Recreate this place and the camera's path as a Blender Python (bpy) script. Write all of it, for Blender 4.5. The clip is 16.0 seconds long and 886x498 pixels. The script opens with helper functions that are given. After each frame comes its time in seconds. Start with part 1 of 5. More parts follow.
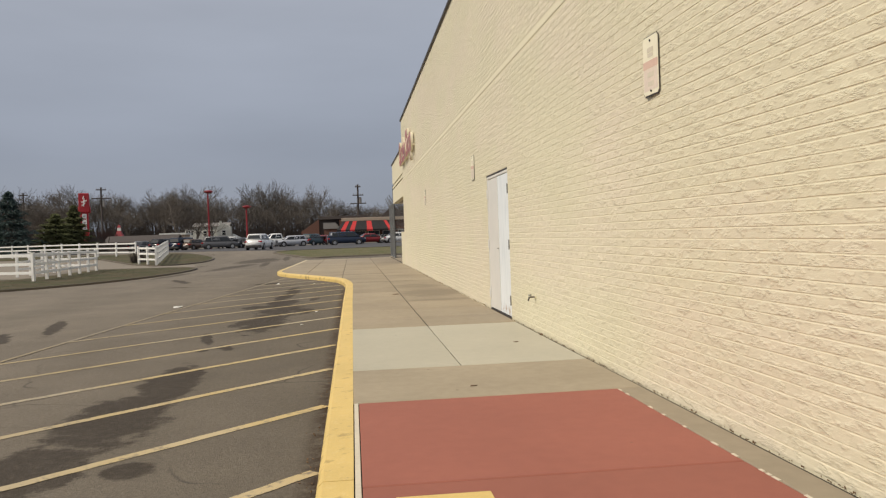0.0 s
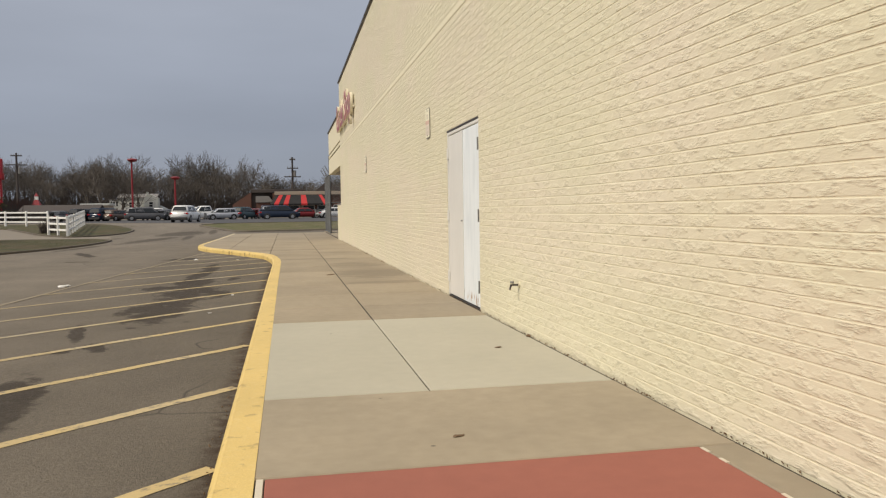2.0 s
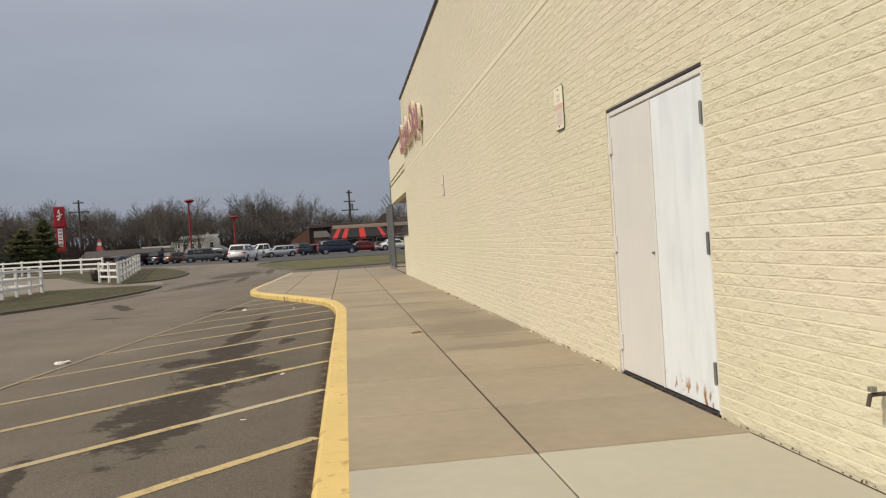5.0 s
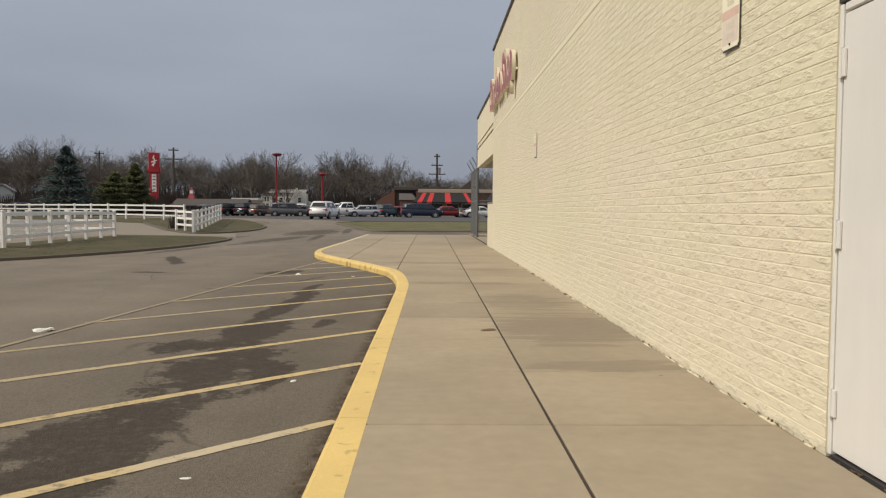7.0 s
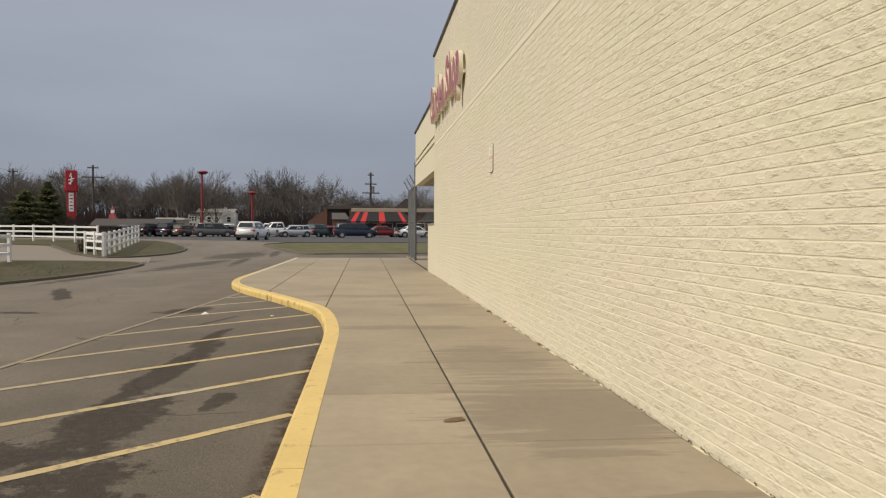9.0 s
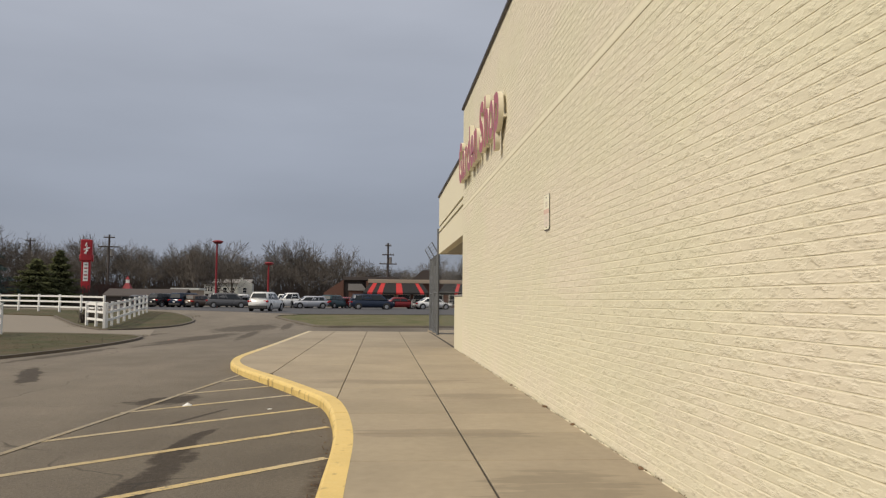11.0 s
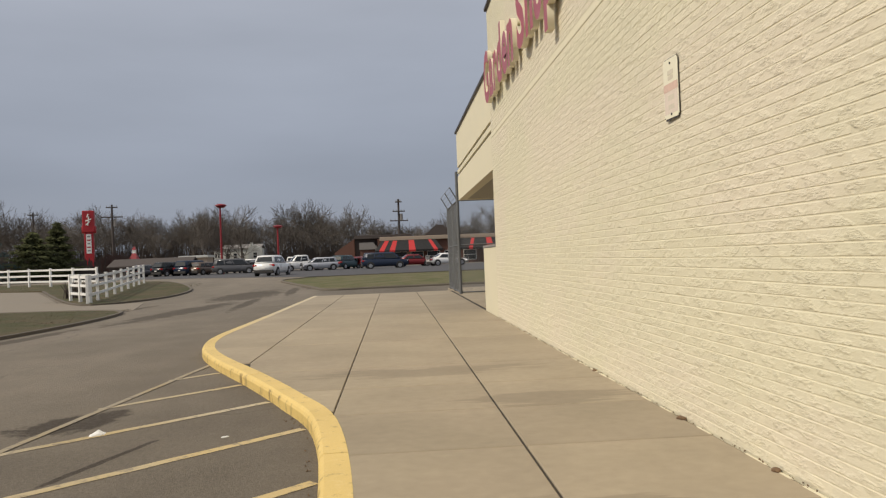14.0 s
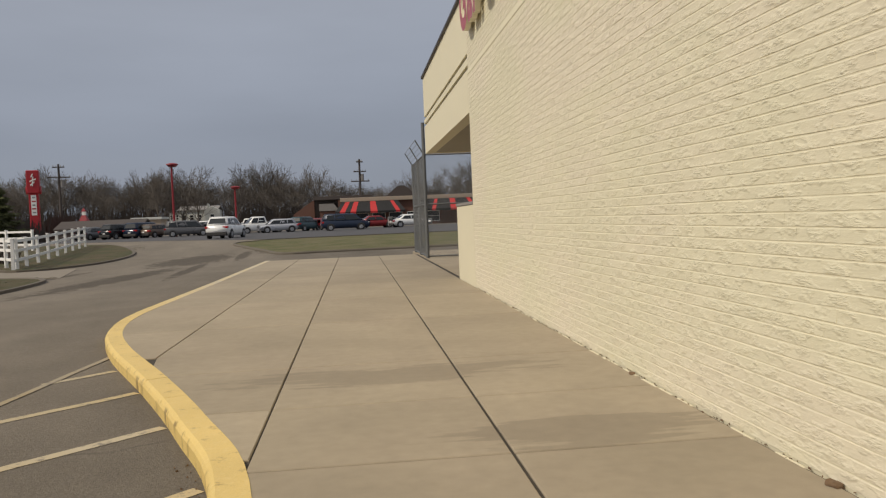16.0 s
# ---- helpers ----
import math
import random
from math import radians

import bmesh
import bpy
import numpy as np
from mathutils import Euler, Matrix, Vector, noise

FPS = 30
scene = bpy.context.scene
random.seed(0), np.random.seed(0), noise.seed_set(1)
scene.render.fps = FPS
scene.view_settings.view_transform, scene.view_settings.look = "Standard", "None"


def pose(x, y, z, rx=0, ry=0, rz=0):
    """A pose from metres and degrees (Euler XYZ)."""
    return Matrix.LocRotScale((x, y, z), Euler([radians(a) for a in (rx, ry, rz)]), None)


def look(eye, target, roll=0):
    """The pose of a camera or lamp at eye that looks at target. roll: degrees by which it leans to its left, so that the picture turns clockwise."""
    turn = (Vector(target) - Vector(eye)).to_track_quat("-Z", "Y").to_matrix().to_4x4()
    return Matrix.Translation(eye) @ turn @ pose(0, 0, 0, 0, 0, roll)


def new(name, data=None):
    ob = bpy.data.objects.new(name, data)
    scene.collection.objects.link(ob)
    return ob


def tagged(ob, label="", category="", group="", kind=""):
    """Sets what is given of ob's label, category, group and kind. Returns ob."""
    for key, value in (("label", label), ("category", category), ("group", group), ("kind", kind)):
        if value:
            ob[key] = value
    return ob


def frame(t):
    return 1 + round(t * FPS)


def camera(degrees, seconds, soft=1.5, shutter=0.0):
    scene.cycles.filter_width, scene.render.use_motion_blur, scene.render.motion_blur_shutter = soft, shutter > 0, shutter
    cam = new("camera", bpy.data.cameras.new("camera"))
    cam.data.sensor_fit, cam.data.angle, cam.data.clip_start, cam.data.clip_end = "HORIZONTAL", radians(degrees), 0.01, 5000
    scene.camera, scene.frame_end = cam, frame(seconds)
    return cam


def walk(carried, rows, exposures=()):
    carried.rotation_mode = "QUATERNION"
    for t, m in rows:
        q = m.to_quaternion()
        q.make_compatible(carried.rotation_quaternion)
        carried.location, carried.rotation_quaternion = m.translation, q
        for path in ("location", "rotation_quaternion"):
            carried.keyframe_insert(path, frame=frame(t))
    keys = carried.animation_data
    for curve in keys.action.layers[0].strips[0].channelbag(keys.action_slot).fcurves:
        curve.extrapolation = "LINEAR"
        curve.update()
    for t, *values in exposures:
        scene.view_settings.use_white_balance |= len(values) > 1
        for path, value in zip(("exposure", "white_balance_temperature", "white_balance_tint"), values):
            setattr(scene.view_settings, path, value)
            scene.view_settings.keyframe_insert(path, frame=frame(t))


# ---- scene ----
cam = camera(58.1, 16.0, soft=1.25)
PATH = [
    (0, (0.01, -0.808, 1.31), (0.235, 1.179, 1.273), -2.0),
    (0.5, (0.131, -0.156, 1.304), (0.344, 1.833, 1.275), -1.6),
    (1, (0.113, 0.509, 1.293), (0.334, 2.496, 1.25), -1.7),
    (1.5, (0.209, 1.181, 1.247), (0.484, 3.161, 1.176), -2.2),
    (2, (0.138, 1.896, 1.188), (0.521, 3.857, 1.091), -0.8),
    (2.5, (0.057, 2.686, 1.139), (0.445, 4.648, 1.107), -1.1),
    (3, (-0.086, 3.522, 1.159), (0.227, 5.498, 1.181), -3.7),
    (3.2, (-0.117, 3.796, 1.182), (0.197, 5.771, 1.222), -3.9),
    (5.3, (0.084, 6.576, 1.26), (0.287, 8.565, 1.224), -3.4),
    (5.5, (0.124, 6.871, 1.27), (0.194, 8.87, 1.231), -3.9),
    (6, (0.156, 7.48, 1.273), (0.012, 9.475, 1.247), -5.8),
    (6.5, (0.324, 8.188, 1.267), (0.309, 10.187, 1.217), -3.4),
    (7, (0.334, 8.901, 1.226), (0.365, 10.899, 1.13), 0.4),
    (7.5, (0.376, 9.544, 1.23), (0.486, 11.536, 1.093), -1.0),
    (8, (0.335, 10.012, 1.294), (0.59, 11.991, 1.158), -1.0),
    (8.5, (0.355, 10.693, 1.293), (0.696, 12.66, 1.168), -0.9),
    (9, (0.303, 11.532, 1.334), (0.499, 13.521, 1.286), 0.2),
    (11.3, (0.217, 14.592, 1.334), (0.371, 16.582, 1.468), 0.5),
    (11.5, (0.235, 14.853, 1.376), (0.409, 16.842, 1.492), 0.3),
    (12, (0.226, 15.581, 1.341), (0.468, 17.565, 1.411), -0.2),
    (12.5, (0.191, 16.313, 1.341), (0.455, 18.294, 1.421), -0.4),
    (13, (0.212, 17.036, 1.352), (0.428, 19.021, 1.473), -0.6),
    (13.5, (0.179, 17.776, 1.32), (0.346, 19.766, 1.428), -0.1),
    (14, (0.203, 18.473, 1.293), (0.328, 20.469, 1.314), -2.3),
    (14.5, (0.18, 19.165, 1.288), (0.29, 21.161, 1.224), -4.9),
    (15, (0.252, 19.839, 1.272), (0.475, 21.825, 1.205), -4.6),
    (15.5, (0.237, 20.504, 1.266), (0.53, 22.482, 1.242), -2.9),
    (16, (0.264, 21.1, 1.264), (0.480, 23.087, 1.185), -2.4),
]
walk(cam, [(t, look(eye, target, roll)) for t, eye, target, roll in PATH], [(0, 0.0), (1.5, 0.0), (3, 0.06), (5.5, 0.0), (6, 0.17), (6.5, 0.12), (7, 0.0), (15, 0.0), (16, -0.14)])

# ---- light ----
SUN_FROM = Vector((-0.80, -0.32, 0.80)).normalized()
world = bpy.data.worlds.new("sky")
scene.world = world
world.use_nodes = True
wn, wl = world.node_tree.nodes, world.node_tree.links
bg = wn["Background"]
sky = wn.new("ShaderNodeTexSky")
sky.sky_type, sky.sun_disc = "NISHITA", False
sky.sun_elevation, sky.sun_rotation = math.asin(SUN_FROM.z), math.atan2(SUN_FROM.x, SUN_FROM.y)
sky.air_density, sky.dust_density = 1.0, 4.0
dim = wn.new("ShaderNodeVectorMath")
dim.operation = "SCALE"
dim.inputs[3].default_value = 0.10
wl.new(sky.outputs[0], dim.inputs[0])
co = wn.new("ShaderNodeTexCoord")
sep = wn.new("ShaderNodeSeparateXYZ")
wl.new(co.outputs["Generated"], sep.inputs[0])
ramp = wn.new("ShaderNodeValToRGB")
ramp.color_ramp.elements[0].position, ramp.color_ramp.elements[0].color = 0.0, (0.33, 0.365, 0.43, 1)
ramp.color_ramp.elements[1].position, ramp.color_ramp.elements[1].color = 0.9, (0.60, 0.60, 0.62, 1)
mid = ramp.color_ramp.elements.new(0.22)
mid.color = (0.385, 0.415, 0.485, 1)
mid = ramp.color_ramp.elements.new(0.10)
mid.color = (0.295, 0.325, 0.395, 1)
wl.new(sep.outputs[2], ramp.inputs[0])
mapping = wn.new("ShaderNodeMapping")
mapping.inputs["Scale"].default_value = (1.2, 1.2, 5)
wl.new(co.outputs["Generated"], mapping.inputs[0])
cloud = wn.new("ShaderNodeTexNoise")
cloud.inputs["Scale"].default_value, cloud.inputs["Detail"].default_value = 1.6, 5
wl.new(mapping.outputs[0], cloud.inputs["Vector"])
cr = wn.new("ShaderNodeMapRange")
cr.inputs[1].default_value, cr.inputs[2].default_value = 0.3, 0.75
cr.inputs[3].default_value, cr.inputs[4].default_value = 0.92, 1.12
wl.new(cloud.outputs[0], cr.inputs[0])
puff = wn.new("ShaderNodeVectorMath")
puff.operation = "SCALE"
wl.new(ramp.outputs[0], puff.inputs[0])
wl.new(cr.outputs[0], puff.inputs[3])
mix = wn.new("ShaderNodeMix")
mix.data_type = "RGBA"
mix.inputs[0].default_value = 0.88
wl.new(dim.outputs[0], mix.inputs[6])
wl.new(puff.outputs[0], mix.inputs[7])
wl.new(mix.outputs[2], bg.inputs[0])
bg.inputs[1].default_value = 1.0
sun = new("sun", bpy.data.lights.new("sun", "SUN"))
sun.data.energy, sun.data.angle, sun.data.color = 2.9, radians(5), (1.0, 0.90, 0.75)
sun.matrix_world = look(SUN_FROM * 50, (0, 0, 0))

# ---- materials ----


class Nodes:
    """A material's nodes, with short calls."""

    def __init__(self, name, rough=0.8, metal=0.0):
        self.m = bpy.data.materials.new(name)
        self.m.use_nodes = True
        self.n, self.l = self.m.node_tree.nodes, self.m.node_tree.links
        self.b = self.n["Principled BSDF"]
        self.b.inputs["Roughness"].default_value, self.b.inputs["Metallic"].default_value = rough, metal
        self.pos = self.n.new("ShaderNodeNewGeometry").outputs["Position"]

    def put(self, socket, value):
        if isinstance(value, (int, float)):
            socket.default_value = value
        elif isinstance(value, tuple):
            socket.default_value = (*value, 1) if len(socket.default_value) == 4 else value
        else:
            self.l.new(value, socket)

    def math(self, op, a, b=0.0, clamp=False):
        x = self.n.new("ShaderNodeMath")
        x.operation, x.use_clamp = op, clamp
        self.put(x.inputs[0], a), self.put(x.inputs[1], b)
        return x.outputs[0]

    def scaled(self, scale, turn=0.0, shift=(0, 0, 0), source=None):
        x = self.n.new("ShaderNodeMapping")
        x.inputs["Scale"].default_value = scale
        x.inputs["Rotation"].default_value = (0, 0, turn)
        x.inputs["Location"].default_value = shift
        self.l.new(source or self.pos, x.inputs[0])
        return x.outputs[0]

    def noise(self, scale, detail=4.0, vector=None, rough=0.55):
        x = self.n.new("ShaderNodeTexNoise")
        x.inputs["Scale"].default_value, x.inputs["Detail"].default_value = scale, detail
        x.inputs["Roughness"].default_value = rough
        self.l.new(vector or self.pos, x.inputs["Vector"])
        return x.outputs[0]

    def fit(self, value, a, b, c=0.0, d=1.0):
        x = self.n.new("ShaderNodeMapRange")
        self.put(x.inputs[0], value)
        for i, v in enumerate((a, b, c, d)):
            x.inputs[i + 1].default_value = v
        return x.outputs[0]

    def mix(self, fac, a, b):
        x = self.n.new("ShaderNodeMix")
        x.data_type = "RGBA"
        self.put(x.inputs[0], fac), self.put(x.inputs[6], a), self.put(x.inputs[7], b)
        return x.outputs[2]

    def random(self):
        return self.n.new("ShaderNodeObjectInfo").outputs["Random"]

    def island(self):
        return self.n.new("ShaderNodeNewGeometry").outputs["Random Per Island"]

    def tint(self, colour, value, low, high):
        """Colour times a value spread from low to high."""
        x = self.n.new("ShaderNodeVectorMath")
        x.operation = "SCALE"
        self.put(x.inputs[0], colour)
        self.put(x.inputs[3], self.fit(value, 0, 1, low, high))
        return x.outputs[0]

    def spot(self, cx, cy, rx, ry, turn, ragged, wobble):
        """A ragged patch on the ground: 1 inside, 0 outside."""
        x = self.n.new("ShaderNodeVectorMath")
        x.operation = "SUBTRACT"
        self.l.new(self.pos, x.inputs[0])
        x.inputs[1].default_value = (cx, cy, 0)
        v = self.scaled((1, 1, 0), turn, source=x.outputs[0])
        v = self.scaled((1 / rx, 1 / ry, 0), source=v)
        y = self.n.new("ShaderNodeVectorMath")
        y.operation = "LENGTH"
        self.l.new(v, y.inputs[0])
        d = self.math("ADD", y.outputs["Value"], self.math("MULTIPLY", self.math("SUBTRACT", wobble, 0.5), ragged))
        return self.fit(d, 0.85, 1.05, 1, 0)

    def colour(self, value):
        self.put(self.b.inputs["Base Color"], value)
        return self

    def rough(self, value):
        self.put(self.b.inputs["Roughness"], value)
        return self

    def bump(self, height, strength=0.3, distance=0.01):
        x = self.n.new("ShaderNodeBump")
        x.inputs["Strength"].default_value, x.inputs["Distance"].default_value = strength, distance
        self.l.new(height, x.inputs["Height"])
        self.l.new(x.outputs[0], self.b.inputs["Normal"])
        return self


def plain(name, col, rough=0.7, metal=0.0, grain=30.0, spread=0.12, bump=0.0):
    """Painted or bare surface with grain and broader wear."""
    k = Nodes(name, rough, metal)
    fine, wide = k.noise(grain, 3), k.noise(grain / 14, 4)
    c = k.tint(col, fine, 1 - spread, 1 + spread)
    c = k.tint(c, wide, 1 - spread, 1 + spread)
    k.colour(c)
    k.rough(k.fit(wide, 0.2, 0.8, max(0.03, rough - 0.1), min(1, rough + 0.1)))
    if bump:
        k.bump(fine, bump, 0.01)
    return k.m


def asphalt_material():
    k = Nodes("asphalt", 0.88)
    speck, patch, broad = k.noise(140, 2), k.noise(0.9, 5), k.noise(0.13, 4)
    worn = k.noise(1.0, 4, k.scaled((0.55, 0.10, 1), 0.1))
    c = k.tint((0.174, 0.150, 0.119), speck, 0.5, 1.5)
    c = k.tint(c, k.noise(38, 3, None, 0.7), 0.6, 1.4)
    c = k.tint(c, patch, 0.76, 1.24)
    c = k.tint(c, broad, 0.80, 1.20)
    c = k.tint(c, worn, 0.72, 1.28)
    sx = k.n.new("ShaderNodeSeparateXYZ")
    k.l.new(k.pos, sx.inputs[0])
    c = k.mix(k.fit(sx.outputs[0], -4.4, -1.6), k.tint(c, 1.0, 1.16, 1.16), k.tint(c, 1.0, 0.88, 0.88))
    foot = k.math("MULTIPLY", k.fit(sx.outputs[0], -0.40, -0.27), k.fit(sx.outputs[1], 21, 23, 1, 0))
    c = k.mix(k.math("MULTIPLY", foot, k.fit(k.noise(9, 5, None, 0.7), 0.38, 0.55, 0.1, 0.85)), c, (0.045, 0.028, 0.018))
    wob = k.math("ADD", k.math("MULTIPLY", k.noise(2.8, 9, None, 0.74), 0.8), k.math("MULTIPLY", k.noise(1.0, 5, k.scaled((3.4, 1.0, 1), 0.7)), 0.35))
    oil = 0.0
    for cx, cy, rx, ry, turn, ragged in (
            (-1.62, 13.4, 0.62, 1.7, -0.10, 2.2), (-1.48, 15.6, 0.58, 1.9, 0.02, 2.4), (-1.58, 17.9, 0.46, 1.5, 0.02, 1.9),
            (-1.70, 20.3, 0.24, 2.3, 0.05, 1.0), (-1.76, 22.4, 0.16, 1.0, 0.0, 0.9), (-2.15, 16.9, 0.42, 0.6, 0.3, 2.2), (-1.05, 15.7, 0.30, 0.9, -0.2, 2.2),
            (-2.0, 6.1, 0.52, 1.3, -0.06, 1.2), (-1.9, 7.8, 0.36, 1.3, -0.04, 1.2), (-2.2, 4.6, 0.55, 0.9, 0.1, 1.5), (-1.45, 4.5, 0.22, 0.24, 0.2, 1.2),
            (-1.75, 10.3, 0.14, 0.4, -0.4, 1.8), (-2.2, 11.4, 0.12, 0.9, -0.2, 2.0), (-2.1, 10.2, 0.16, 0.18, 0.0, 1.8),
            (-2.90, 26.2, 0.42, 0.75, 0.5, 1.4), (-0.95, 18.5, 0.13, 0.42, 0.1, 1.7), (-1.9, 17.9, 0.2, 0.25, 0.1, 1.7),
            (-5.4, 14.3, 0.20, 1.8, -0.25, 1.6), (-5.7, 12.6, 0.26, 1.2, -0.3, 1.7), (-5.75, 26.1, 0.60, 0.22, 0.15, 1.9), (-6.5, 30.3, 0.28, 2.2, -0.35, 1.7),
            (-2.05, 24.6, 0.05, 0.9, 0.30, 1.5), (-1.72, 23.3, 0.10, 0.35, 0.2, 1.7)):
        oil = k.math("MAXIMUM", oil, k.spot(cx, cy, rx, ry, turn, ragged * 1.6, wob))
    oil = k.math("MULTIPLY", oil, k.fit(k.noise(17, 4, None, 0.7), 0.28, 0.55, 0.70, 1.0))
    c = k.mix(k.math("MULTIPLY", oil, 0.78), c, (0.034, 0.026, 0.020))
    tyre = 0.0
    for cx, cy, rx, ry, turn in ((-6.7, 45, 0.75, 6.5, 0.10), (-5.3, 48.5, 0.3, 5.5, -0.06), (-6.4, 55, 1.7, 4.5, 0.12), (-4.7, 57, 0.35, 4, -0.05), (-4.0, 62, 1.0, 5, -0.1), (-9.3, 47, 0.35, 4, 0.1), (-8.0, 36, 0.3, 4, 0.1)):
        tyre = k.math("MAXIMUM", tyre, k.spot(cx, cy, rx, ry, turn, 2.4, wob))
    c = k.mix(k.math("MULTIPLY", tyre, 0.72), c, (0.070, 0.058, 0.046))
    vor = k.n.new("ShaderNodeTexVoronoi")
    vor.feature = "DISTANCE_TO_EDGE"
    vor.inputs["Scale"].default_value = 0.22
    bent = k.n.new("ShaderNodeVectorMath")
    bent.operation = "ADD"
    k.l.new(k.pos, bent.inputs[0])
    wav = k.n.new("ShaderNodeTexNoise")
    wav.inputs["Scale"].default_value = 0.9
    k.l.new(k.pos, wav.inputs["Vector"])
    k.l.new(wav.outputs["Color"], bent.inputs[1])
    k.l.new(bent.outputs[0], vor.inputs["Vector"])
    crack = k.fit(vor.outputs["Distance"], 0.0, 0.005, 1, 0)
    c = k.mix(k.math("MULTIPLY", crack, k.fit(patch, 0.45, 0.6, 0, 0.6)), c, (0.03, 0.028, 0.026))
    k.colour(c)
    k.rough(k.fit(oil, 0, 1, 0.92, 0.86))
    k.b.inputs["Specular IOR Level"].default_value = 0.2
    k.bump(k.math("ADD", speck, k.noise(45, 2)), 0.8, 0.010)
    return k.m


def concrete_material(name, col, spread=0.10, streak=False):
    k = Nodes(name, 0.85)
    fine, mid_, wide = k.noise(160, 2), k.noise(9, 4), k.noise(0.8, 4)
    broom = k.noise(1.0, 3, k.scaled((3, 160, 1)))
    c = k.tint(col, k.random(), 0.90, 1.09)
    c = k.mix(k.fit(k.noise(0.55, 3), 0.45, 0.65, 0, 0.30 if streak else 0), c, (0.335, 0.272, 0.198))
    c = k.tint(c, fine, 0.92, 1.08)
    c = k.tint(c, mid_, 1 - spread, 1 + spread)
    c = k.tint(c, wide, 1 - 1.6 * spread, 1 + 1.6 * spread)
    if streak:
        wob = k.noise(1.0, 6, k.scaled((0.9, 6.0, 1)), 0.65)
        dirt = 0.0
        for cx, cy, rx, ry in ((1.75, 17.4, 0.8, 1.3), (1.55, 19.6, 0.6, 0.9), (0.9, 22.4, 1.0, 0.25), (1.75, 15.2, 0.7, 0.25), (0.5, 27.6, 1.3, 0.35), (1.5, 25.6, 0.8, 0.3)):
            dirt = k.math("MAXIMUM", dirt, k.spot(cx, cy, rx, ry, 0, 3.2, wob))
        c = k.mix(k.math("MULTIPLY", dirt, 0.34), c, (0.13, 0.105, 0.075))
    dot = k.n.new("ShaderNodeTexVoronoi")
    dot.inputs["Scale"].default_value = 1.6
    k.l.new(k.pos, dot.inputs["Vector"])
    c = k.mix(k.fit(dot.outputs["Distance"], 0.016, 0.028, 0.75, 0), c, (0.09, 0.075, 0.06))
    k.colour(c)
    k.bump(k.math("ADD", k.math("MULTIPLY", broom, 0.6), fine), 0.25, 0.004)
    return k.m


def brick_material(name, per_object):
    """Cream paint over rough-faced brick."""
    k = Nodes(name, 0.62)
    rnd = k.random() if per_object else k.island()
    wide, fine = k.noise(0.45, 4), k.noise(22, 3)
    smear = k.noise(1.0, 3, k.scaled((1, 0.35, 0.9)))
    c = k.mix(k.fit(smear, 0.42, 0.62), (0.690, 0.642, 0.468), (0.710, 0.640, 0.492))
    c = k.tint(c, rnd, 0.985, 1.015)
    c = k.tint(c, wide, 0.93, 1.07)
    c = k.tint(c, fine, 0.965, 1.035)
    k.colour(c)
    rugged = k.noise(1.0, 3, k.scaled((22, 21, 88)), 0.6)
    where = k.fit(k.noise(1.0, 2, k.scaled((6, 7.5, 15))), 0.45, 0.62, 0.12, 1.0)
    soft = k.noise(1.0, 3, k.scaled((9, 7, 26)), 0.6)
    pits = k.fit(k.noise(1.0, 2, k.scaled((40, 26, 70))), 0.66, 0.78, 0, -0.30)
    k.bump(k.math("ADD", k.math("MULTIPLY", k.math("ADD", rugged, pits), where), k.math("MULTIPLY", soft, 0.40)), 0.80, 0.012)
    return k.m


def kerb_material():
    k = Nodes("yellow_kerb_paint", 0.55)
    wear, fine = k.noise(7, 6, None, 0.65), k.noise(90, 2)
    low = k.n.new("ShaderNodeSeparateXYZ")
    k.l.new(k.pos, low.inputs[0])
    c = k.tint((0.72, 0.525, 0.18), fine, 0.88, 1.12)
    c = k.tint(c, k.noise(1.2, 4), 0.80, 1.14)
    chips = k.fit(wear, 0.585, 0.65)
    c = k.mix(k.math("MULTIPLY", chips, 0.55), c, (0.30, 0.19, 0.07))
    c = k.mix(k.fit(k.noise(16, 5, None, 0.7), 0.52, 0.70, 0, 0.35), c, (0.78, 0.62, 0.30))
    bare = k.math("MULTIPLY", k.fit(low.outputs[1], 33, 40, 0, 1), k.fit(k.noise(3, 4), 0.35, 0.55, 0.35, 0.95))
    c = k.mix(bare, c, (0.52, 0.45, 0.32))
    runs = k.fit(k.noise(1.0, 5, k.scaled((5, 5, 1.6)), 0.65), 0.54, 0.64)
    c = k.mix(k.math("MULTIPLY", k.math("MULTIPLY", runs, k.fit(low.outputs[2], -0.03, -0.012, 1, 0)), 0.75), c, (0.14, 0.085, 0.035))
    k.colour(c)
    k.bump(k.math("ADD", wear, fine), 0.35, 0.006)
    return k.m


def stripe_material(name="worn_line_paint", left=1.0):
    k = Nodes(name, 0.7)
    wear = k.noise(11, 6, None, 0.7)
    c = k.tint((0.54, 0.41, 0.19), k.noise(60, 2), 0.85, 1.15)
    c = k.mix(k.fit(k.noise(0.5, 3), 0.45, 0.65), c, (0.50, 0.42, 0.28))
    c = k.mix(k.fit(wear, 0.53, 0.64, 0, 0.85), c, (0.165, 0.142, 0.115))
    sx = k.n.new("ShaderNodeSeparateXYZ")
    k.l.new(k.pos, sx.inputs[0])
    kept = k.math("MULTIPLY", k.fit(sx.outputs[0], -3.6, -1.2, 0.55, 1.0), left)
    c = k.mix(kept, (0.170, 0.147, 0.117), c)
    k.colour(c)
    return k.m


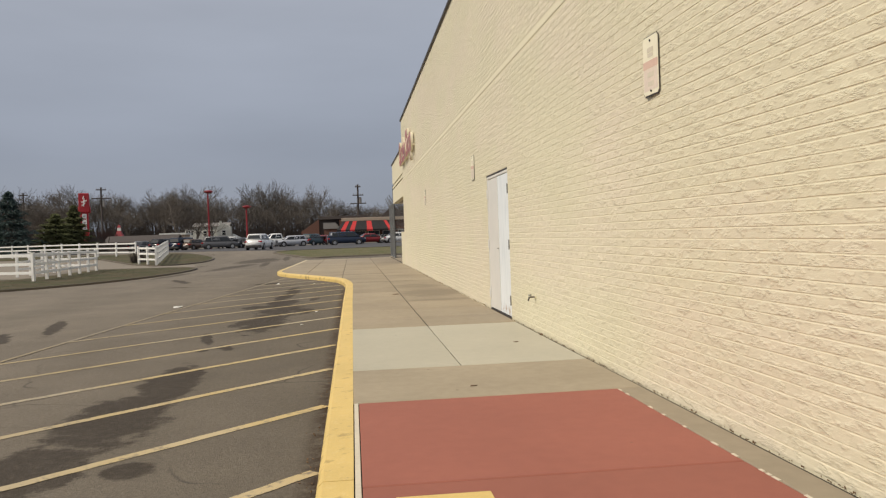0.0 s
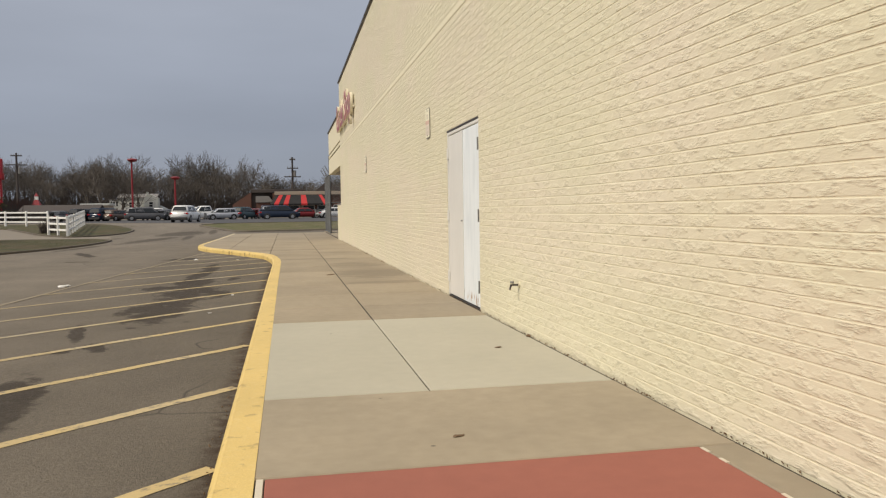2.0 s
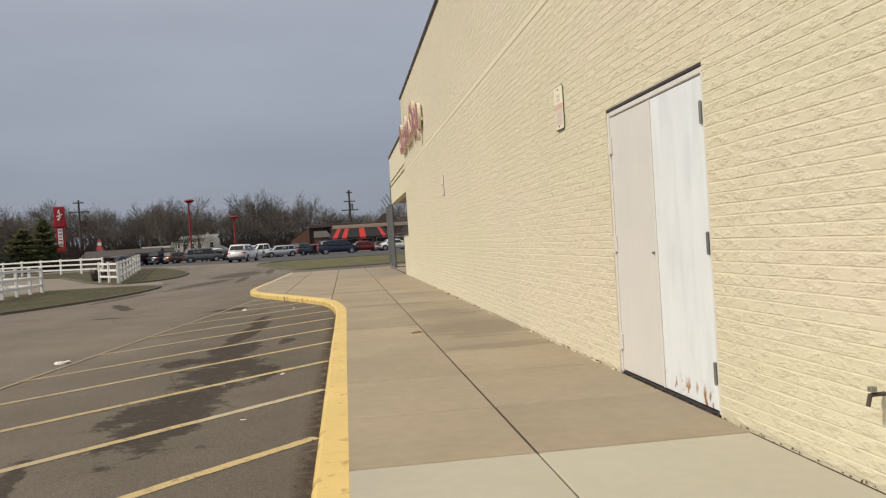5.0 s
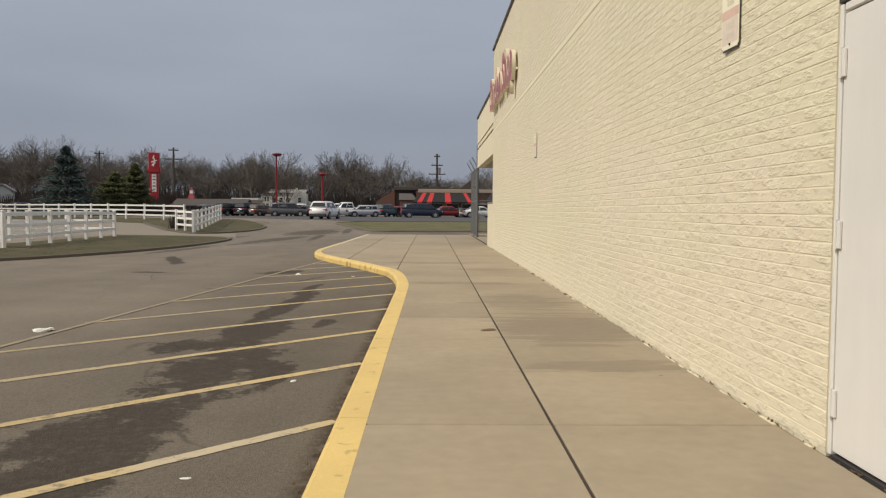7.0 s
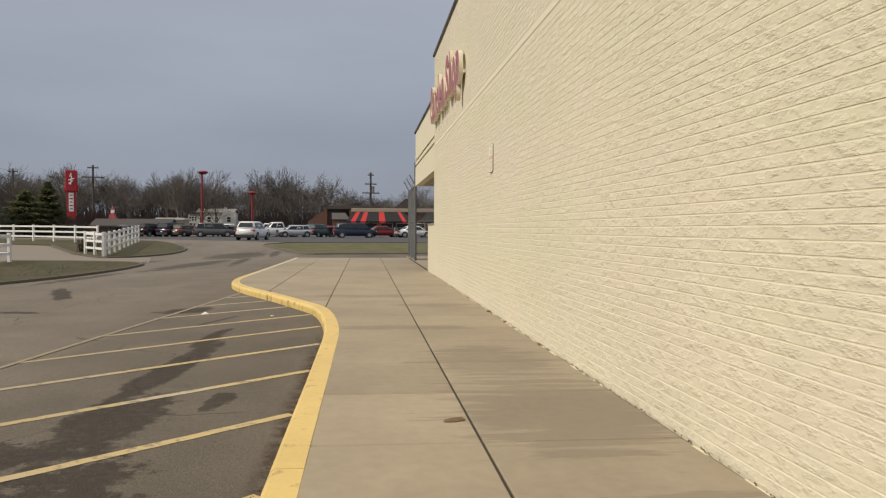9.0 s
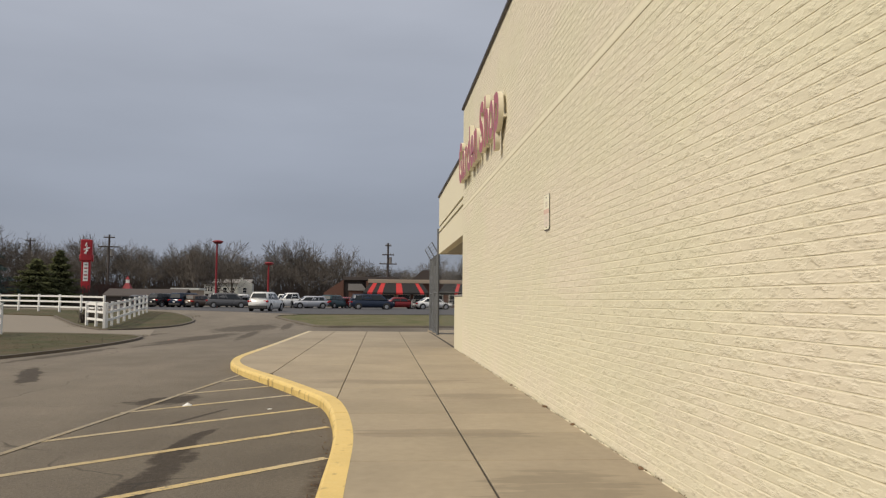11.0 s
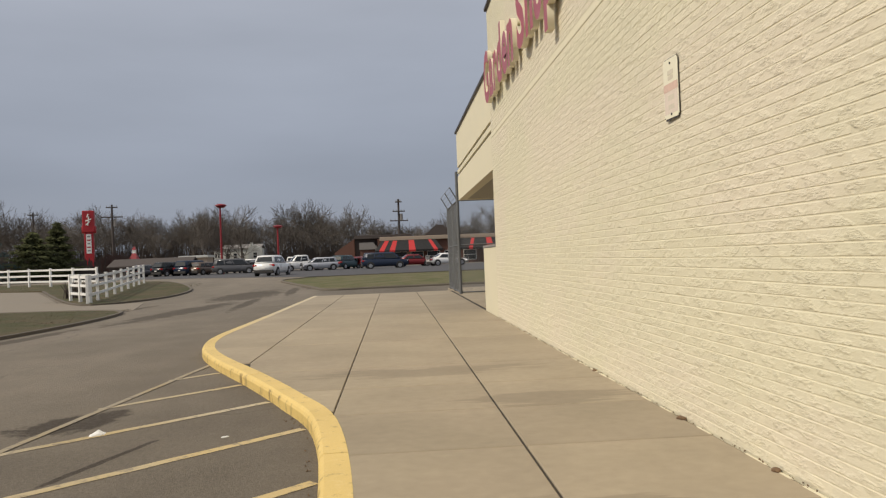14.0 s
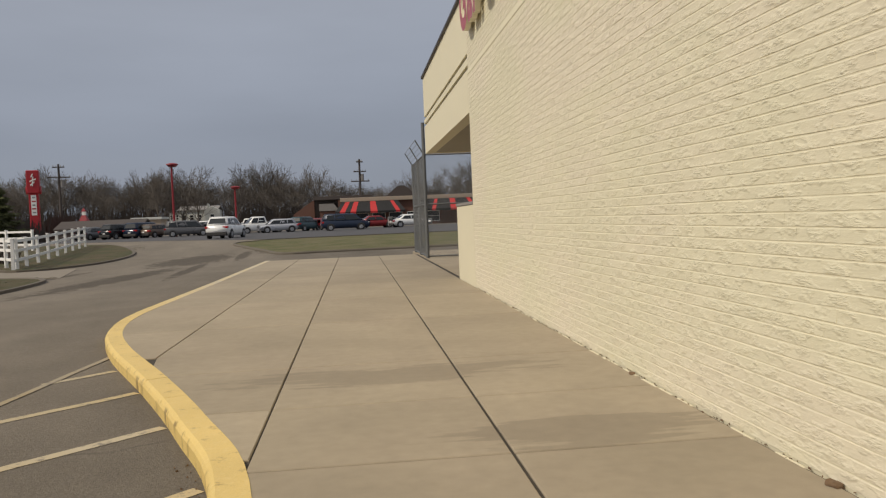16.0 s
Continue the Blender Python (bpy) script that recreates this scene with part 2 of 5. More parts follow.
def grass_material(name, a, b):
    k = Nodes(name, 0.95)
    c = k.mix(k.fit(k.noise(0.7, 6), 0.38, 0.62), a, b)
    c = k.tint(c, k.noise(16, 3), 0.6, 1.4)
    k.colour(c)
    k.bump(k.noise(26, 3), 0.9, 0.05)
    return k.m


def door_material(name, col, stained):
    k = Nodes(name, 0.45)
    c = k.tint(col, k.noise(2.5, 4), 0.93, 1.07)
    c = k.tint(c, k.noise(1.0, 4, k.scaled((1, 14, 1.6))), 0.965, 1.035)
    if stained:
        z = k.n.new("ShaderNodeSeparateXYZ")
        k.l.new(k.pos, z.inputs[0])
        blue = k.fit(k.noise(1.0, 4, k.scaled((1, 7, 1.2))), 0.48, 0.66, 0, 0.35)
        c = k.mix(blue, c, (0.56, 0.62, 0.66))
        rust = k.math("MULTIPLY", k.fit(k.noise(1.0, 5, k.scaled((1, 16, 7))), 0.57, 0.62), k.fit(z.outputs[2], 0.09, 0.19, 1, 0))
        c = k.mix(rust, c, (0.32, 0.14, 0.025))
    k.colour(c)
    return k.m


ASPHALT = asphalt_material()
SLAB = concrete_material("brown_concrete", (0.325, 0.270, 0.190), 0.15, True)
SLAB_GREY = concrete_material("weathered_concrete", (0.32, 0.27, 0.195), 0.16)
SLAB_NEW = concrete_material("pale_concrete", (0.42, 0.395, 0.315), 0.07)
RED_PAD = concrete_material("red_painted_concrete", (0.320, 0.112, 0.080), 0.10)
JOINT = plain("joint_dirt", (0.055, 0.045, 0.033), 0.95)
BRICK, BRICK_PIECE = brick_material("painted_brick", False), brick_material("painted_brick_piece", True)
STUCCO = plain("cream_paint", (0.70, 0.645, 0.472), 0.65, 0, 24, 0.04, 0.2)
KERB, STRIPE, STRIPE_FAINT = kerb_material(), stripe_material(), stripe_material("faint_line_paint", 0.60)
WHITE_LINE = plain("white_line", (0.62, 0.56, 0.45), 0.7)
GRASS = grass_material("winter_grass", (0.058, 0.060, 0.018), (0.095, 0.072, 0.034))
GRASS_GREEN = grass_material("green_grass", (0.095, 0.100, 0.030), (0.150, 0.128, 0.060))
GRAVEL = plain("pale_lot", (0.225, 0.192, 0.148), 0.9, 0, 6, 0.12, 0.3)
FAR_LOT = plain("dark_asphalt", (0.070, 0.068, 0.070), 0.9, 0, 12, 0.15)
CURB_GREY = plain("grey_kerb", (0.125, 0.105, 0.080), 0.85, 0, 20, 0.15, 0.2)
DOOR_WHITE = door_material("white_door_paint", (0.79, 0.83, 0.85), True)
DOOR_TAN = door_material("tan_door_paint", (0.70, 0.685, 0.645), False)
STEEL = plain("grey_steel", (0.30, 0.30, 0.29), 0.45, 0.8, 40, 0.15)
GALV = plain("galvanised_steel", (0.15, 0.155, 0.155), 0.55, 0.3, 40, 0.15)
DARK = plain("dark_trim", (0.035, 0.032, 0.030), 0.6)
COPING = plain("dark_coping", (0.07, 0.06, 0.055), 0.5, 0.3)
SIGN_PINK = plain("faded_sign_pink", (0.72, 0.62, 0.52), 0.5)
SIGN_FACE = plain("faded_sign_face", (0.82, 0.78, 0.60), 0.5, 0, 20, 0.06)
SIGN_INK = plain("faded_sign_ink", (0.64, 0.58, 0.46), 0.6)
SIGN_RED = plain("faded_sign_red", (0.66, 0.47, 0.38), 0.6)
LETTER_RED = plain("letter_red", (0.36, 0.048, 0.060), 0.35, 0, 8, 0.10)
LETTER_SIDE = plain("letter_cream", (0.72, 0.66, 0.50), 0.5, 0, 10, 0.06)
RED = plain("red_enamel", (0.36, 0.016, 0.022), 0.4, 0, 8, 0.10)
LAMP_ENAMEL = plain("dull_red_enamel", (0.25, 0.016, 0.022), 0.55, 0, 8, 0.12)
WHITE = plain("white_vinyl", (0.80, 0.79, 0.75), 0.5, 0, 8, 0.06)
HOUSE_WHITE = plain("weathered_white_boards", (0.52, 0.53, 0.50), 0.7, 0, 3, 0.10)
BARK = plain("bark", (0.112, 0.096, 0.080), 0.95, 0, 12, 0.25)
BARK_PALE = plain("pale_bark", (0.125, 0.108, 0.092), 0.95, 0, 12, 0.2)
BRUSH_RED = plain("red_brown_twigs", (0.090, 0.056, 0.046), 0.95, 0, 5, 0.3)
BRUSH = plain("brush", (0.078, 0.062, 0.050), 0.95, 0, 5, 0.3)
NEEDLE = plain("spruce_needles", (0.040, 0.066, 0.058), 0.9, 0, 3, 0.3)
NEEDLE_PINE = plain("pine_needles", (0.075, 0.082, 0.026), 0.9, 0, 3, 0.3)
FAR_BRICK = plain("red_brown_brick", (0.125, 0.060, 0.042), 0.85, 0, 5, 0.15)
ROOF_DARK = plain("dark_shingle", (0.075, 0.062, 0.055), 0.9, 0, 5, 0.2)
ROOF_GREY = plain("grey_shingle", (0.23, 0.215, 0.20), 0.9, 0, 5, 0.15)
ROOF_BROWN = plain("brown_shingle", (0.125, 0.070, 0.042), 0.9, 0, 5, 0.2)
BARN_WOOD = plain("dark_brown_boards", (0.062, 0.032, 0.022), 0.85, 0, 6, 0.2)
AWN_BLACK = plain("black_canvas", (0.018, 0.017, 0.017), 0.8)
AWN_RED = plain("red_canvas", (0.50, 0.035, 0.035), 0.8)
TAN = plain("tan_panel", (0.36, 0.29, 0.22), 0.8, 0, 4, 0.1)
RUBBER = plain("tyre_rubber", (0.018, 0.018, 0.018), 0.85)
WOOD_POLE = plain("weathered_pole", (0.075, 0.062, 0.055), 0.9, 0, 10, 0.2)
DEBRIS = plain("leaf_litter", (0.16, 0.10, 0.055), 0.9, 0, 30, 0.3)
SOFFIT = plain("grey_soffit", (0.36, 0.33, 0.27), 0.8)
GLASS = Nodes("dark_glass", 0.22).colour((0.015, 0.018, 0.02)).m
LAMP_RED = plain("tail_lamp_red", (0.40, 0.012, 0.012), 0.2)
LAMP_WHITE = plain("lamp_clear", (0.65, 0.66, 0.68), 0.15)
HUB = plain("alloy", (0.42, 0.42, 0.43), 0.35, 0.7)
PAINTS = {n: plain(n + "_car_paint", c, 0.28, 0.15, 4, 0.03) for n, c in (
    ("white", (0.80, 0.79, 0.76)), ("silver", (0.46, 0.47, 0.50)), ("black", (0.012, 0.013, 0.015)), ("grey", (0.11, 0.11, 0.115)),
    ("navy", (0.015, 0.025, 0.05)), ("red", (0.20, 0.015, 0.018)), ("teal", (0.03, 0.065, 0.075)), ("bronze", (0.14, 0.10, 0.075)))}

# ---- mesh helpers ----


def mesh_of(name, bm, *mats):
    me = bpy.data.meshes.new(name)
    bm.normal_update()
    bm.to_mesh(me)
    bm.free()
    for m in mats:
        me.materials.append(m)
    return me


def part(name, bm, material, parent=None, label=""):
    ob = new(name, mesh_of(name, bm, *(material if isinstance(material, (list, tuple)) else (material,))))
    ob.parent = parent
    return tagged(ob, label) if label else ob


def share(name, me, parent, m):
    ob = new(name, me)
    ob.parent = parent
    ob.matrix_basis = m
    return ob


def thing(name, label, category, group="", m=None, kind=""):
    ob = new(name)
    ob.empty_display_size = 0.2
    if m is not None:
        ob.matrix_basis = m
    return tagged(ob, label, category, group, kind)


def box_in(bm, x0, x1, y0, y1, z0, z1, bevel=0.0, turn=None):
    m = pose((x0 + x1) / 2, (y0 + y1) / 2, (z0 + z1) / 2) @ Matrix.Diagonal((x1 - x0, y1 - y0, z1 - z0, 1))
    r = bmesh.ops.create_cube(bm, size=1, matrix=(turn @ m) if turn is not None else m)
    if bevel:
        es = list({e for v in r["verts"] for e in v.link_edges})
        bmesh.ops.bevel(bm, geom=es, offset=bevel, segments=1, affect="EDGES")
    return bm


def box(*a, **k):
    return box_in(bmesh.new(), *a, **k)


def rod_in(bm, a, b, r0, r1=None, sides=8):
    a, b = Vector(a), Vector(b)
    d = b - a
    m = Matrix.Translation((a + b) / 2) @ d.to_track_quat("Z", "Y").to_matrix().to_4x4()
    bmesh.ops.create_cone(bm, cap_ends=True, segments=sides, radius1=r0, radius2=r0 if r1 is None else r1, depth=d.length, matrix=m)
    return bm


def rod(*a, **k):
    return rod_in(bmesh.new(), *a, **k)


def prism(points, z0, z1, axis="z", bevel=0.0):
    """A polygon drawn out between two levels of an axis."""
    place = {"z": lambda a, b, c: (a, b, c), "y": lambda a, b, c: (a, c, b), "x": lambda a, b, c: (c, a, b)}[axis]
    bm = bmesh.new()
    lo = [bm.verts.new(place(a, b, z0)) for a, b in points]
    hi = [bm.verts.new(place(a, b, z1)) for a, b in points]
    n = len(points)
    bm.faces.new(lo[::-1]), bm.faces.new(hi)
    for i in range(n):
        bm.faces.new((lo[i], lo[(i + 1) % n], hi[(i + 1) % n], hi[i]))
    bmesh.ops.recalc_face_normals(bm, faces=bm.faces)
    if bevel:
        bmesh.ops.bevel(bm, geom=bm.edges[:], offset=bevel, segments=1, affect="EDGES")
    return bm


def ground_z(y):
    u = min(1, max(0, (y - 50) / 26))
    return -0.14 + 0.50 * u * u * (3 - 2 * u)


# ---- ground ----
bm = bmesh.new()
ys = [-60, -20, 0, 20, 40, 50] + [50 + 2 * i for i in range(1, 14)] + [90, 130, 200, 400, 900]
rows = []
for y in ys:
    rows.append([bm.verts.new((x, y, ground_z(y))) for x in (-900, -200, -60, -20, -5, 10, 60, 200, 900)])
for a, b in zip(rows, rows[1:]):
    for i in range(8):
        bm.faces.new((a[i], a[i + 1], b[i + 1], b[i]))
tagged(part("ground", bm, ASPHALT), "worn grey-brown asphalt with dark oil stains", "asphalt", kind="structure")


def sheet(name, outline, lift, mat, label, category):
    """A patch laid over the ground that follows its rise, with an edge that goes down."""
    bm = bmesh.new()
    vs = [bm.verts.new((x, y, 0)) for x, y in outline]
    bm.faces.new(vs)
    lo, hi = min(p[1] for p in outline), max(p[1] for p in outline)
    for i in range(1, int((hi - lo) / 2)):
        bmesh.ops.bisect_plane(bm, geom=bm.verts[:] + bm.edges[:] + bm.faces[:], plane_co=(0, lo + 2 * i, 0), plane_no=(0, 1, 0))
    bmesh.ops.triangulate(bm, faces=bm.faces[:])
    bmesh.ops.recalc_face_normals(bm, faces=bm.faces)
    if bm.faces[0].normal.z < 0:
        bmesh.ops.reverse_faces(bm, faces=bm.faces)
    rim = [e for e in bm.edges if e.is_boundary]
    for v in bm.verts:
        v.co.z = ground_z(v.co.y) + lift
    r = bmesh.ops.extrude_edge_only(bm, edges=rim)
    for v in r["geom"]:
        if isinstance(v, bmesh.types.BMVert):
            v.co.z -= lift + 0.1
    return tagged(part(name, bm, mat), label, category, kind="structure")


def smooth(points, per=6, closed=False):
    """A smooth line through the points."""
    out, n = [], len(points)
    for i in range(n if closed else n - 1):
        if closed:
            p = [Vector(points[(i + j) % n]) for j in (-1, 0, 1, 2)]
        else:
            p = [Vector(points[min(n - 1, max(0, i + j))]) for j in (-1, 0, 1, 2)]
        for s in range(per):
            t = s / per
            out.append(tuple(0.5 * (2 * p[1] + (p[2] - p[0]) * t + (2 * p[0] - 5 * p[1] + 4 * p[2] - p[3]) * t * t + (3 * p[1] - p[0] - 3 * p[2] + p[3]) * t ** 3)))
    if not closed:
        out.append(tuple(points[-1]))
    return out


NEAR_EDGE = smooth([(-34, 24.5), (-20, 25.5), (-13.5, 27.0), (-10.7, 29.5), (-9.2, 33.5), (-8.5, 38), (-8.5, 43), (-9.3, 46.3), (-11.5, 47.6), (-15.2, 48.4)], 4)
sheet("grass_verge_near", NEAR_EDGE + [(-15.3, 37.5), (-34, 40)], 0.05, GRASS, "patchy brown-green winter grass verge beside the drive", "grass")
FAR_EDGE = smooth([(-20, 66), (-14.6, 55.5), (-12.3, 52.4), (-10.8, 54.5), (-10.3, 58), (-11, 63), (-14.0, 71), (-17, 76), (-22, 79)], 4)
sheet("grass_verge_far", FAR_EDGE + [(-75, 108), (-75, 95)], 0.06, GRASS, "low mound of brown-green winter grass under a white fence", "grass")
STRIP_EDGE = smooth([(40, 57.5), (10, 57.0), (0, 56.6), (-2.9, 56.4), (-4.0, 59), (-5.6, 63.5), (-6.6, 67), (-5.6, 69), (-1, 70.5), (40, 72)], 4)
sheet("grass_strip", STRIP_EDGE, 0.06, GRASS_GREEN, "strip of short green grass before the far parking lot", "grass")
sheet("pale_lot", [(-80, 42), (-15.6, 40), (-15.6, 48.6), (-11.0, 48.4), (-9.0, 47.2), (-10.4, 53), (-12.6, 52), (-15, 55.4), (-20.4, 66), (-80, 94)], 0.012, GRAVEL, "pale worn lot behind the fences", "lot")


sheet("road_far_lot", [(-40, 104), (-22, 92), (-14, 84), (-7.5, 74.5), (-5.6, 73.0), (40, 76), (40, 127), (-40, 127)], 0.02, FAR_LOT, "dark newer asphalt of the far parking lot", "asphalt")


def kerb_line(name, line, width, height, mat, label, lift=0.0, step=1):
    """Kerb stones along a line, one object each."""
    top = thing(name, label, "kerb", kind="structure")
    pts = [Vector((x, y, 0)) for x, y in line]
    offs = []
    for i, p in enumerate(pts):
        d = (pts[min(i + 1, len(pts) - 1)] - pts[max(i - 1, 0)]).normalized()
        offs.append(Vector((d.y, -d.x, 0)))
    for i in range(0, len(pts) - 1, step):
        idx = list(range(i, min(i + step, len(pts) - 1) + 1))
        bm = bmesh.new()
        rings = []
        settle = -0.003 * abs(math.sin(i * 2.3))
        for q, j in enumerate(idx):
            shift = Vector((0, 0, 0))
            if q == 0:
                shift = (pts[j + 1] - pts[j]).normalized() * 0.004
            g = ground_z(pts[j].y) + 0.14 + lift + settle
            prof = ((0, height - 0.7), (-0.012, height - 0.05), (0.0, height - 0.025), (0.025, height), (width, height), (width, height - 0.7))
            rings.append([bm.verts.new(pts[j] + shift + offs[j] * a + Vector((0, 0, g + b))) for a, b in prof])
        for r0, r1 in zip(rings, rings[1:]):
            for a in range(6):
                bm.faces.new((r0[a], r0[(a + 1) % 6], r1[(a + 1) % 6], r1[a]))
        bm.faces.new(rings[0]), bm.faces.new(rings[-1][::-1])
        bmesh.ops.recalc_face_normals(bm, faces=bm.faces)
        part("kerb_stone", bm, mat, top)
    return top


# the yellow kerb bows out into the drive
KERB_PTS = [(-0.22, -9), (-0.22, -4), (-0.22, 1), (-0.22, 6), (-0.22, 11), (-0.22, 16), (-0.21, 20.0), (-0.24, 22.6), (-0.50, 25.05), (-0.97, 26.5), (-1.56, 28.0), (-2.45, 30.1), (-2.95, 31.7), (-3.16, 33.4), (-3.14, 36), (-3.06, 40), (-3.0, 45), (-2.95, 49.6)]
KERB_LINE = smooth(KERB_PTS, 6)
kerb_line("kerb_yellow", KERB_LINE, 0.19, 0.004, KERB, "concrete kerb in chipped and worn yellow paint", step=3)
kerb_line("kerb_verge", NEAR_EDGE, 0.14, -0.06, CURB_GREY, "low weathered concrete kerb round the verge", step=4)
kerb_line("kerb_mound", FAR_EDGE, 0.14, -0.06, CURB_GREY, "low weathered concrete kerb round the far verge", step=4)
kerb_line("kerb_strip", STRIP_EDGE, 0.14, -0.04, CURB_GREY, "low concrete kerb along the grass strip", step=4)


def kerb_inner(y):
    for (xa, ya), (xb, yb) in zip(KERB_LINE, KERB_LINE[1:]):
        if ya <= y <= yb:
            d = Vector((xb - xa, yb - ya)).normalized()
            return xa + (xb - xa) * (y - ya) / (yb - ya) + 0.19 / max(0.4, d.y)
    return KERB_LINE[-1][0] + 0.19


# ---- pavement, slab by slab ----
WALL_X = 2.36
base = bmesh.new()
edge = [(kerb_inner(y) - 0.05, y) for y in [-9 + 0.5 * i for i in range(118)]]
loop = edge + [(2.44, 49.5), (2.44, -9)]
tagged(part("pavement", prism(loop, -0.5, -0.014), JOINT), "broad concrete pavement of brown and grey slabs", "pavement", kind="structure")
PAVEMENT = bpy.data.objects["pavement"]


def slab(y0, y1, xa, xb, mat, gap=0.006, name="slab"):
    n = 7
    left, right = [], []
    for i in range(n):
        y = y0 + gap + 0.004 + (y1 - y0 - 2 * gap - 0.008) * i / (n - 1)
        x = max(xa + gap, kerb_inner(y) - 0.012)
        if x < xb - gap - 0.02:
            left.append((x, y)), right.append((xb - gap, y))
    if len(left) < 2:
        return
    bm = prism(left + right[::-1], -0.05, 0)
    top = [e for e in bm.edges if all(v.co.z > -0.01 for v in e.verts)]
    bmesh.ops.bevel(bm, geom=top, offset=0.006, segments=1, affect="EDGES")
    return part(name, bm, mat, PAVEMENT)


ROWS = [10.60, 11.90, 13.43, 14.95, 16.47, 18.0, 19.5, 21.0, 22.4, 23.84, 25.23, 26.60, 28.15, 31.2, 34.2, 37.2, 40.2, 43.3, 46.4, 49.5]
for y0, y1 in zip(ROWS, ROWS[1:]):
    for xa, xb in ((-4, -1.74), (-1.74, -0.36), (-0.36, 1.042), (1.050, WALL_X - 0.012)):
        if y0 < 22 and xb < 0.5:
            continue
        slab(y0, y1, -0.5 if (y0 < 22 and xb < 1.1) else xa, xb, SLAB)
for xa, xb in ((-0.5, 1.045), (1.045, 2.335)):
    slab(7.04, 10.60, xa, xb, SLAB_NEW)
slab(5.50, 7.04, -0.5, 2.335, SLAB_GREY, 0.003)
slab(-9, 5.50, 2.125, 2.335, SLAB_GREY, 0.004)
slab(3.37, 5.50, 0.012, 2.125, RED_PAD, 0.004, "red_slab")
slab(0.2, 3.37, 0.012, 2.125, RED_PAD, 0.004, "red_slab")
slab(-9, 0.2, 0.012, 2.125, SLAB_GREY, 0.004)
part("edge_line", box(-0.022, 0.010, 0.2, 5.49, -0.02, 0.002, bevel=0.002), WHITE_LINE, PAVEMENT, "worn white painted edge line")
part("yellow_panel", box(0.18, 0.66, 1.9, 3.16, -0.004, 0.004, bevel=0.001), KERB, PAVEMENT, "yellow painted panel on the red slab")
dash = random.Random(5)
bm = bmesh.new()
y = -6.0
while y < 5.4:
    n = dash.uniform(0.03, 0.12)
    if dash.random() < 0.6:
        box_in(bm, 2.112, 2.130, y, y + n, -0.01, 0.003)
    y += n + dash.uniform(0.01, 0.1)
part("flaked_line", bm, WHITE_LINE, PAVEMENT, "flaking white paint along the red slab")
bm = bmesh.new()
y = 13.0
while y < 35:
    n = dash.uniform(0.03, 0.35)
    if dash.random() < 0.65:
        box_in(bm, 2.333 - dash.uniform(0, 0.012), 2.346, y, y + n, -0.01, 0.002)
    y += n + dash.uniform(0.01, 0.25)
part("paint_drips", bm, STUCCO, PAVEMENT, "cream paint spilled along the wall foot")
for y, n in ((9.0, 0.028), (20.6, 0.03), (22.9, 0.03), (24.4, 0.04), (27.0, 0.03)):
    bm = bmesh.new()
    bmesh.ops.create_icosphere(bm, subdivisions=2, radius=n, matrix=pose(2.325, y, 0.006) @ Matrix.Diagonal((0.8, 1.2, 0.5, 1)))
    for v in bm.verts:
        v.co += noise.noise_vector(v.co * 25) * n * 0.4
    tagged(part("weed", bm, DEBRIS), "small dead weed clump at the wall foot", "weed", "weeds at the wall foot")


def debris():
    """Leaf litter and grit along the foot of the wall and the kerb."""
    rr = random.Random(11)
    bm = bmesh.new()
    for i in range(900):
        u = rr.random()
        if u < 0.75:
            y, x, z = rr.uniform(-2, 35), WALL_X - 0.004 - abs(rr.gauss(0, 0.012)), 0.002
        else:
            y = rr.uniform(3, 26)
            x, z = kerb_inner(y) - 0.24 - abs(rr.gauss(0, 0.05)), -0.138
        s = rr.uniform(0.003, 0.010)
        bmesh.ops.create_cube(bm, size=s, matrix=pose(x, y, z + s * 0.3, rr.uniform(0, 90), rr.uniform(0, 90), rr.uniform(0, 90)) @ Matrix.Diagonal((1, 1.6, 0.5, 1)))
    return tagged(part("leaf_litter", bm, DEBRIS), "brown leaf litter and grit along the wall foot", "litter", kind="stuff")


debris()
for x, y, z, s in ((0.93, 17.05, 0.0, 0.07), (1.9, 8.5, 0.0, 0.03), (1.0, 5.95, 0.0, 0.03)):
    bm = bmesh.new()
    bmesh.ops.create_icosphere(bm, subdivisions=2, radius=s, matrix=pose(x, y, z + 0.004, 0, 0, 30) @ Matrix.Diagonal((1.3, 0.7, 0.12, 1)))
    for v in bm.verts:
        v.co += noise.noise_vector(v.co * 30) * s * 0.25
    tagged(part("dead_leaf", bm, DEBRIS), "curled brown dead leaf on the concrete slab", "leaf", "leaves on the pavement")
for x, y, r in ((-3.95, 17.75, 0.11), (-1.26, 25.27, 0.035), (-2.44, 25.64, 0.09), (-0.9, 12.9, 0.03), (-0.75, 15.2, 0.03)):
    bm = bmesh.new()
    bmesh.ops.create_icosphere(bm, subdivisions=2, radius=r, matrix=pose(x, y, -0.135, 0, 0, 40) @ Matrix.Diagonal((1, 0.6, 0.25, 1)))
    for v in bm.verts:
        v.co += noise.noise_vector(v.co * 14) * r * 0.35
    tagged(part("paper_scrap", bm, WHITE), "crumpled white paper scrap on the asphalt", "litter", "scraps on the asphalt")

# ---- painted lines ----


